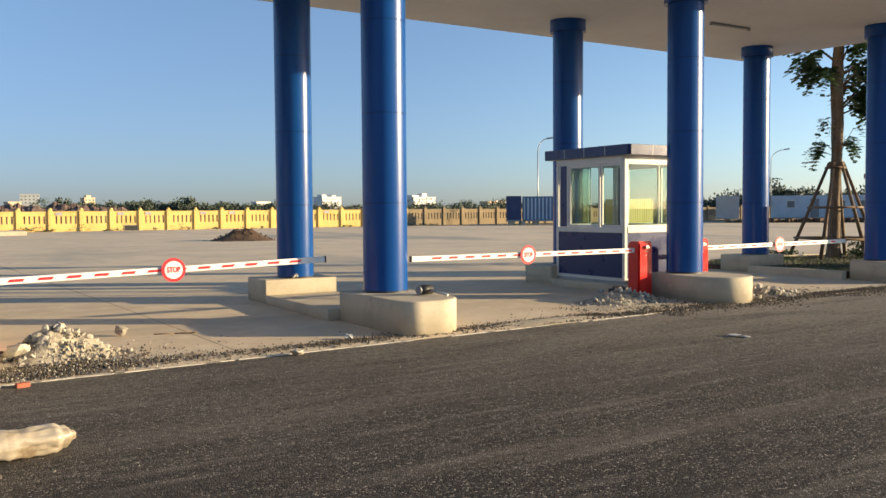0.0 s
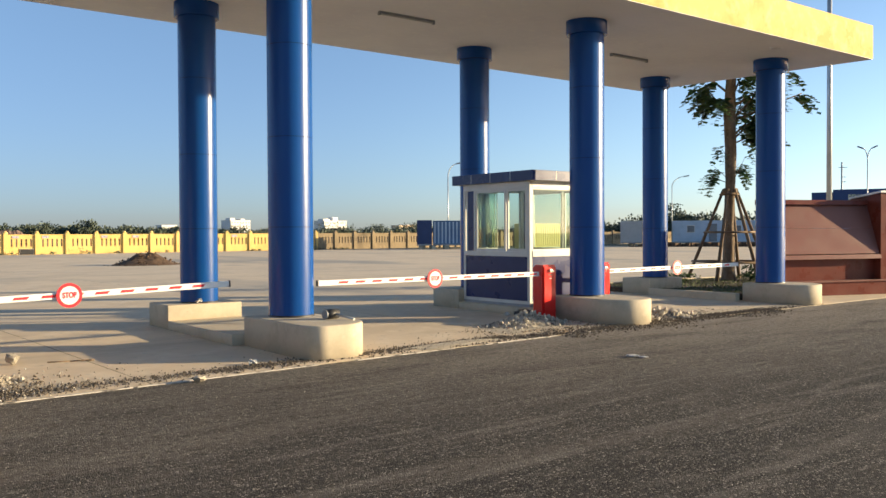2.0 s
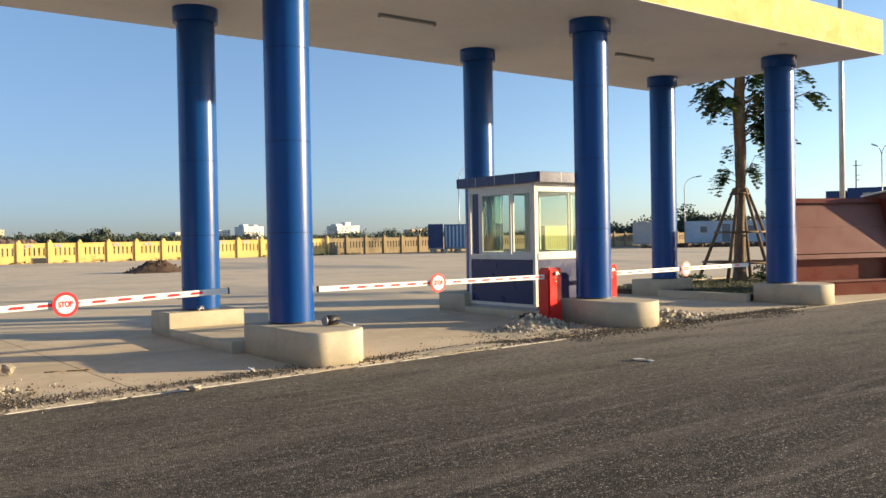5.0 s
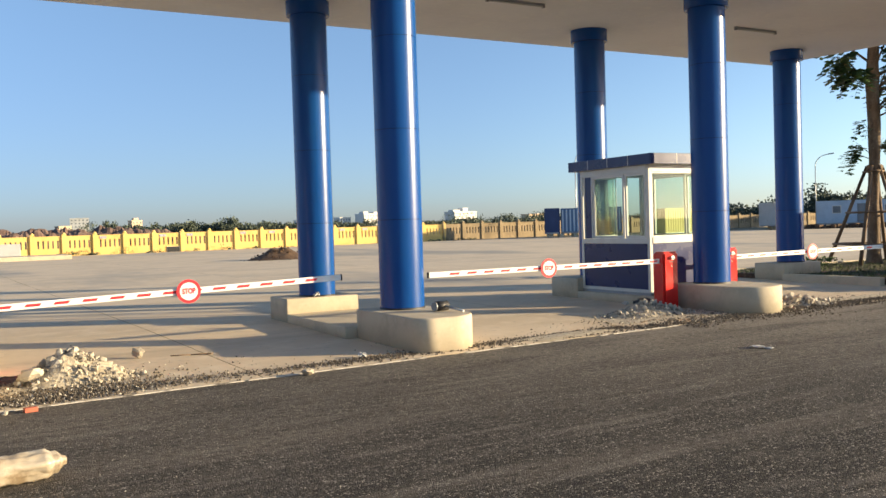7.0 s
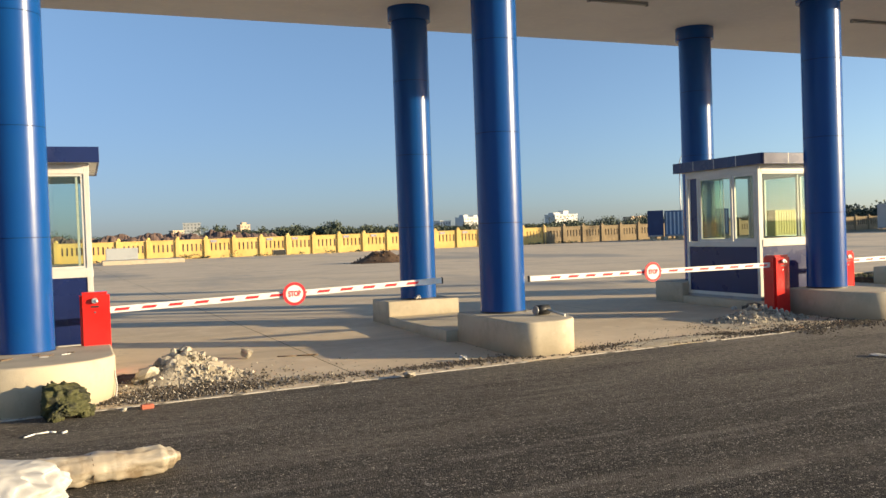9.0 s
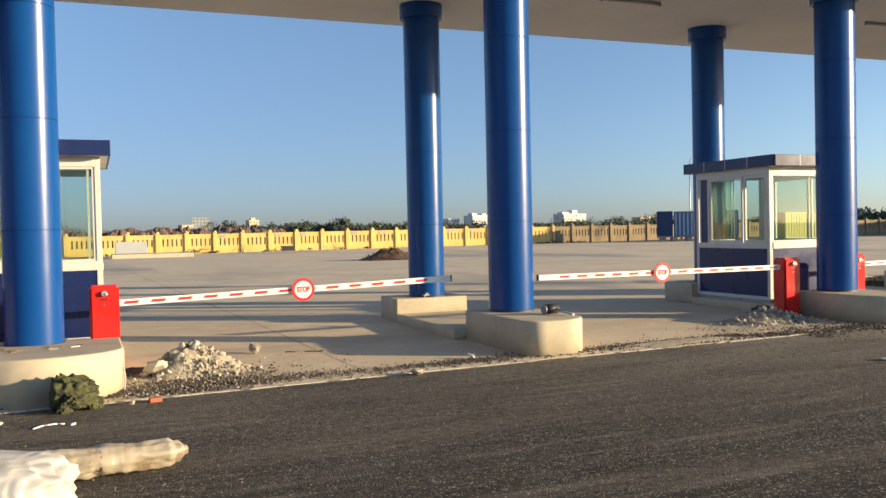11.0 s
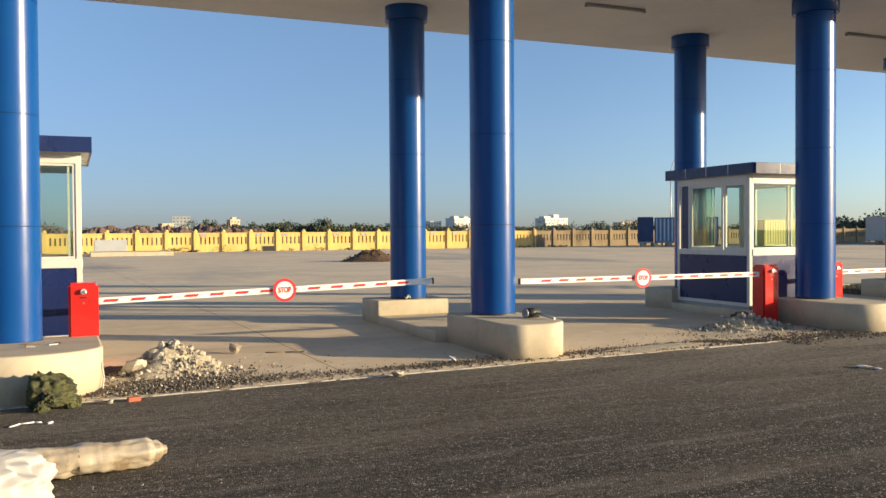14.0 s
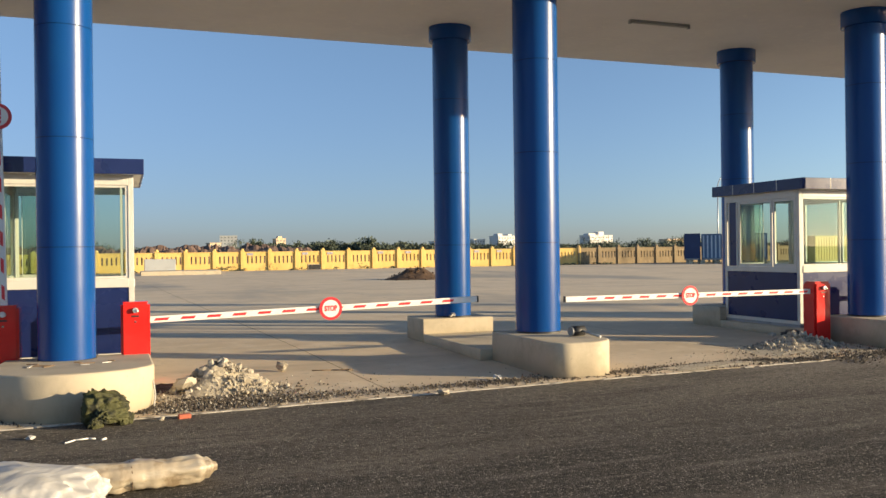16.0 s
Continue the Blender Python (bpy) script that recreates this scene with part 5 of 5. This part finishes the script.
scatter(2800, spilt, 0.016, M_GRAVEL, "gravel", "dark gravel spilt over the ragged asphalt edge", "gravel")
scatter(900, on_slab, 0.013, M_GRAVEL, "gravel", "loose crumbs of asphalt on the slab", "gravel")
scatter(26000, on_wear, 0.0046, M_AGGREGATE, "gravel", "coarse aggregate standing out of the asphalt", "gravel")
scatter(2600, on_road, 0.0065, M_GRAVEL_PALE, "gravel", "tiny pale chips on the asphalt", "gravel")

strip = bmesh.new()
last = None
for i in range(290):
    x = -3 + i * 0.05
    y = edge_y(x) - 0.03 + 0.02 * noise.noise(Vector((x * 2.1, 0, 0)))
    w = 0.016 + 0.014 * noise.noise(Vector((x * 1.4, 4, 0)))
    cur = [strip.verts.new((x, y - w, 0.001)), strip.verts.new((x, y - w * 0.6, 0.011)), strip.verts.new((x, y + w, 0.013)), strip.verts.new((x, y + w * 1.4, 0.002))]
    if last and noise.noise(Vector((x * 0.9, 7.0, 0))) + 0.5 * noise.noise(Vector((x * 4.0, 2.0, 0))) > -0.22:
        for a in range(3):
            strip.faces.new((last[a], cur[a], cur[a + 1], last[a + 1]))
    last = cur
single("mortar_strip", strip, M_LINE, "thin pale mortar line along the asphalt edge", kind="structure")

# ---------------------------------------------------------------- loose things
def blob(name, mat, label, category, at, size, lumps, amp, seed, sub=4, creases=0.0, group="", smooth=True):
    """A soft closed form, sagging onto the ground."""
    bm = bmesh.new()
    bmesh.ops.create_icosphere(bm, subdivisions=sub, radius=1.0)
    for v in bm.verts:
        p = v.co.copy()
        k = 1 + amp * noise.noise(p * lumps + Vector((seed, 0, 0))) + amp * 0.5 * noise.noise(p * lumps * 2.3 + Vector((0, seed, 0)))
        if creases:
            k += creases * (0.25 - abs(noise.noise(p * lumps * 1.5 + Vector((3, seed, 1)))))
        v.co = Vector((p.x * size[0] * k, p.y * size[1] * k, max(p.z * size[2] * k, -size[2] * 0.55)))
    zmin = min(v.co.z for v in bm.verts)
    for v in bm.verts:
        v.co.z -= zmin
    for f in bm.faces:
        f.smooth = smooth
    return single(name, bm, mat, label, category, group, at=at)


def roll(at, length, r):
    t = thing("wrapped_roll", "roll wrapped in dirty plastic, tied with cord, on the asphalt", "roll", at)
    bm = bmesh.new()
    n, seg, rings = 72, 36, []
    for j in range(n + 1):
        u = j / n
        rr = r * (1.12 - 0.25 * u) * (1 + 0.10 * noise.noise(Vector((u * 7, 1, 0))))
        rr *= min(1, 0.32 + (1 - u) * 9 - 0.2 * noise.noise(Vector((u * 40, 3, 0)))) * min(1, 0.45 + u * 7)
        pinch = 0.05 * math.exp(-((u - 0.60) / 0.012) ** 2) + 0.05 * math.exp(-((u - 0.68) / 0.012) ** 2)
        ring = []
        for k in range(seg):
            a = 2 * math.pi * k / seg
            q = rr * (1 - pinch) * (1 + 0.26 * noise.noise(Vector((math.cos(a) * 2.0, math.sin(a) * 2.0, u * 7))) - 0.22 * abs(noise.noise(Vector((math.cos(a) * 3.4, math.sin(a) * 3.4, u * 16)))) + 0.07)
            ring.append(bm.verts.new((u * length, q * math.cos(a) * 1.12, max(r * 0.85 + q * math.sin(a) * 0.85, 0.004))))
        rings.append(ring)
    for p, q in zip(rings, rings[1:]):
        for k in range(seg):
            bm.faces.new((p[k], p[(k + 1) % seg], q[(k + 1) % seg], q[k])).smooth = True
    bm.faces.new(rings[0][::-1])
    bm.faces.new(rings[-1])
    bmesh.ops.recalc_face_normals(bm, faces=bm.faces[:])
    part("wrap", bm, M_WRAP, t)
    for u in (0.62,):
        cord = bmesh.new()
        rr = r * (1.12 - 0.25 * u) * 0.98
        pts = [Vector((u * length, rr * 1.14 * math.cos(a), max(r * 0.85 + rr * 0.87 * math.sin(a), 0.004))) for a in [2 * math.pi * i / 24 for i in range(25)]]
        for a, b in zip(pts, pts[1:]):
            bm_tube(a, b, 0.0035, seg=6, bm=cord)
        part("cord", cord, M_POLE, t)
    return t


roll(pose(-0.30, 6.84, 0.0, 0, 0, 7), 1.57, 0.122)


def sack():
    bm = bmesh.new()
    bmesh.ops.create_icosphere(bm, subdivisions=6, radius=1.0)
    for v in bm.verts:
        p = Vector([math.copysign(abs(c) ** 0.72, c) for c in v.co])
        k = 1 + 0.12 * noise.noise(p * 1.6 + Vector((7, 0, 0)))
        fold = 0.010 * math.sin((p.x * 1.0 - p.y * 0.5 + 0.3 * p.z + 0.16 * noise.noise(p * 2)) * 72) * (0.6 + noise.noise(p * 2.6)) + 0.05 * noise.noise(p * 2.7) - 0.05 * abs(noise.noise(p * 4.2 + Vector((2, 5, 1))))
        x = p.x * 0.56 * (k + fold)
        if x > 0.40:
            x += 0.05 * noise.noise(p * 6)
        v.co = Vector((x, p.y * 0.37 * (k + fold), max(p.z * 0.235 * (k + fold), -0.13)))
    zmin = min(v.co.z for v in bm.verts)
    for v in bm.verts:
        v.co.z -= zmin
    for f in bm.faces:
        f.smooth = True
    return single("sack", bm, M_SACK, "full white woven plastic sack lying on the asphalt", "sack", at=pose(-0.04, 6.36, 0.0, 0, 0, -16))


sack()


def rucksack(at):
    b = thing("rucksack", "crumpled olive green canvas rucksack leaning on the kerb", "bag", at)

    def cloth(sx, sy, sz, seed, lean):
        bm = bmesh.new()
        bmesh.ops.create_icosphere(bm, subdivisions=5, radius=1.0)
        off = Vector((seed, 2 * seed, 0))
        for v in bm.verts:
            p = Vector([math.copysign(abs(c) ** 0.75, c) for c in v.co])
            k = 1 + 0.20 * noise.noise(p * 1.3 + off) - 0.30 * abs(noise.noise(p * 2.1 + off)) ** 0.7 - 0.16 * abs(noise.noise(p * 4.6 + off)) ** 0.7
            v.co = Vector((p.x * sx * k, p.y * sy * k, max(p.z, -0.7) * sz * k * (1 - lean * p.x)))
        low = min(v.co.z for v in bm.verts)
        for v in bm.verts:
            v.co.z -= low
        for f in bm.faces:
            f.smooth = True
        return bm
    part("body", cloth(0.24, 0.19, 0.19, 3.0, 0.34), M_BAG, b)
    flap = cloth(0.17, 0.11, 0.055, 8.0, 0.2)
    flap.transform(Matrix.Translation((0.03, -0.12, 0.09)) @ Matrix.Rotation(radians(38), 4, "X"))
    part("flap", flap, M_BAG, b, "creased top flap")
    for x, y, s in ((0.15, -0.15, 0.085), (-0.12, -0.17, 0.075)):
        pocket = cloth(s, s * 0.6, s * 0.9, 10 * s, 0.0)
        pocket.transform(Matrix.Translation((x, y, 0.0)))
        part("pocket", pocket, M_BAG, b, "bulging side pocket")
    strap = bmesh.new()
    pts = [Vector((-0.22 + 0.34 * i / 12, -0.20 - 0.05 * math.sin(0.5 * i), 0.02 + 0.14 * math.sin(math.pi * i / 12))) for i in range(13)]
    for a, c in zip(pts, pts[1:]):
        bm_tube(a, c, 0.010, seg=6, bm=strap)
    part("strap", strap, M_BAG, b, "webbing strap")


rucksack(pose(0.46, 9.60, 0.0, 0, 0, 15))


def stone(x, y, z, r, seed, label="loose lump of broken concrete"):
    rr = random.Random(seed)
    bm = bm_rock(rr, r, sub=2)
    zmin = min(v.co.z for v in bm.verts)
    bm.transform(Matrix.Translation((0, 0, -zmin)))
    return single("stone", bm, M_STONE, label, "stone", "loose stones", at=pose(x, y, z))


stone(2.66, 12.40, 0.02, 0.085, 1)
stone(4.06, 9.80, 0.0, 0.062, 2)
stone(1.30, 11.05, 0.02, 0.13, 6)
stone(0.98, 9.55, 0.0, 0.035, 3)
single("brick", bm_box(-0.06, 0.06, -0.035, 0.035, 0, 0.045, 0.006), M_BRICK, "broken piece of red brick on the asphalt", "brick", at=pose(1.20, 9.60, 0.0, 0, 0, 12))


def bent_rod(name, pts, r, mat, label, category):
    bm = bmesh.new()
    for a, b in zip(pts, pts[1:]):
        bm_tube(a, b, r, seg=8, bm=bm)
    return single(name, bm, mat, label, category)


bent_rod("steel_rod", [(3.05, 12.28, 0.035), (3.30, 12.20, 0.035), (3.52, 12.13, 0.04), (3.56, 12.07, 0.045), (3.51, 12.05, 0.05)], 0.009, M_POLE, "bent rusty steel rod on the concrete slab", "rod")
bent_rod("plastic_strip", [(0.14, 8.80, 0.006), (0.22, 8.88, 0.010), (0.33, 8.91, 0.010), (0.39, 8.89, 0.006)], 0.007, M_WHITE, "white bent plastic strip on the asphalt", "strip")
bent_rod("plastic_strip", [(0.44, 8.82, 0.006), (0.48, 8.85, 0.010)], 0.010, M_WHITE, "short white plastic strip on the asphalt", "strip")
bent_rod("cord", [(0.93, 10.42, 0.30), (0.95, 10.36, 0.14), (0.93, 10.28, 0.02), (1.02, 10.10, 0.018), (1.06, 9.92, 0.018)], 0.010, M_SACK, "pale cord hanging from the kerb", "cord")


def crumple(x, y, z, r, seed, mat, label, category="litter", flat=0.6):
    bm = bmesh.new()
    bmesh.ops.create_icosphere(bm, subdivisions=2, radius=r)
    for v in bm.verts:
        v.co = v.co * (1 + 0.9 * noise.noise(v.co / r * 1.7 + Vector((seed, 0, 0))))
        v.co.z *= flat
    zmin = min(v.co.z for v in bm.verts)
    bm.transform(Matrix.Translation((0, 0, -zmin)))
    return single("litter", bm, mat, label, category, "litter", at=pose(x, y, z))


crumple(6.15, 14.98, 0.46, 0.07, 2, M_SACK, "crumpled white paper on the concrete plinth")
crumple(5.05, 10.55, 0.014, 0.05, 5, M_SACK, "crumpled white plastic scrap at the slab edge")
crumple(9.30, 8.05, 0.0, 0.07, 7, M_SACK, "torn white paper scrap on the asphalt", flat=0.2)
crumple(9.36, 7.90, 0.0, 0.06, 9, M_SACK, "torn white paper scrap on the asphalt", flat=0.15)
crumple(-0.16, 9.12, 0.0, 0.035, 11, M_SACK, "small white scrap on the asphalt")
crumple(10.75, 12.15, 0.16, 0.05, 13, M_SACK, "white crumpled scrap on the rubble")
bag2 = blob("litter", M_BLACK, "black plastic bag on the rubble", "litter", pose(10.98, 11.98, 0.17, 0, 0, 20), (0.24, 0.11, 0.07), 3.0, 0.4, 5.0, 3, 0.2, "litter")


def hammer(at):
    h = thing("mallet", "black rubber mallet with a steel handle on the island", "mallet", at)
    part("head", bm_tube((-0.10, 0, 0.07), (0.10, 0, 0.07), 0.068, 0.068, 24), M_BLACK, h)
    part("face_cap", bm_tube((-0.125, 0, 0.07), (-0.10, 0, 0.07), 0.060, 0.066, 24), M_GREY, h, "pale grey face")
    part("handle", bm_tube((0.03, -0.02, 0.075), (0.08, -0.40, 0.018), 0.016, 0.018, 10), M_GALV, h)


hammer(pose(6.48, 11.05, ISL_Z, 0, 0, 8))
rng = random.Random(40)
for i in range(9):
    a = rng.uniform(0, 3.14)
    L = rng.uniform(0.06, 0.22)
    x, y = rng.uniform(-0.35, 0.62), rng.uniform(10.75, 11.25)
    single("wood_scrap", bm_box(-L / 2, L / 2, -0.012, 0.012, 0, 0.012, 0.003), M_POLE if i % 4 else M_SACK, "small wooden scrap lying on the concrete island", "scrap", "scraps on the island", at=pose(x, y, ISL_Z + nose_fall(y) + 0.001, 0, 0, math.degrees(a)))
for i in range(14):
    a, L = rng.uniform(0, 180), rng.uniform(0.10, 0.45)
    x = rng.uniform(9.6, 14.6)
    single("twig", bm_tube((-L / 2, 0, 0.012), (L / 2, 0.02, 0.016), 0.008, 0.004, 6), M_POLE, "dry broken twig on the slab edge", "twig", "twigs", at=pose(x, edge_y(x) + rng.uniform(0.1, 0.7), 0.01, 0, 0, a))
# weeds along the fence foot
weeds = bmesh.new()
rng = random.Random(52)
for i in range(46):
    x = rng.uniform(-30, 48)
    s = rng.choice((0.15, 0.2, 0.25, 0.5))
    leaf_cloud(weeds, rng, (x, FENCE_Y - 0.5, 0.05 + s * 0.5), s * 1.8, s * 0.7, s * 0.6, 60, 0.05)
single("weeds", weeds, M_FARLEAF, "dry weeds at the foot of the fence", "weeds", kind="stuff")
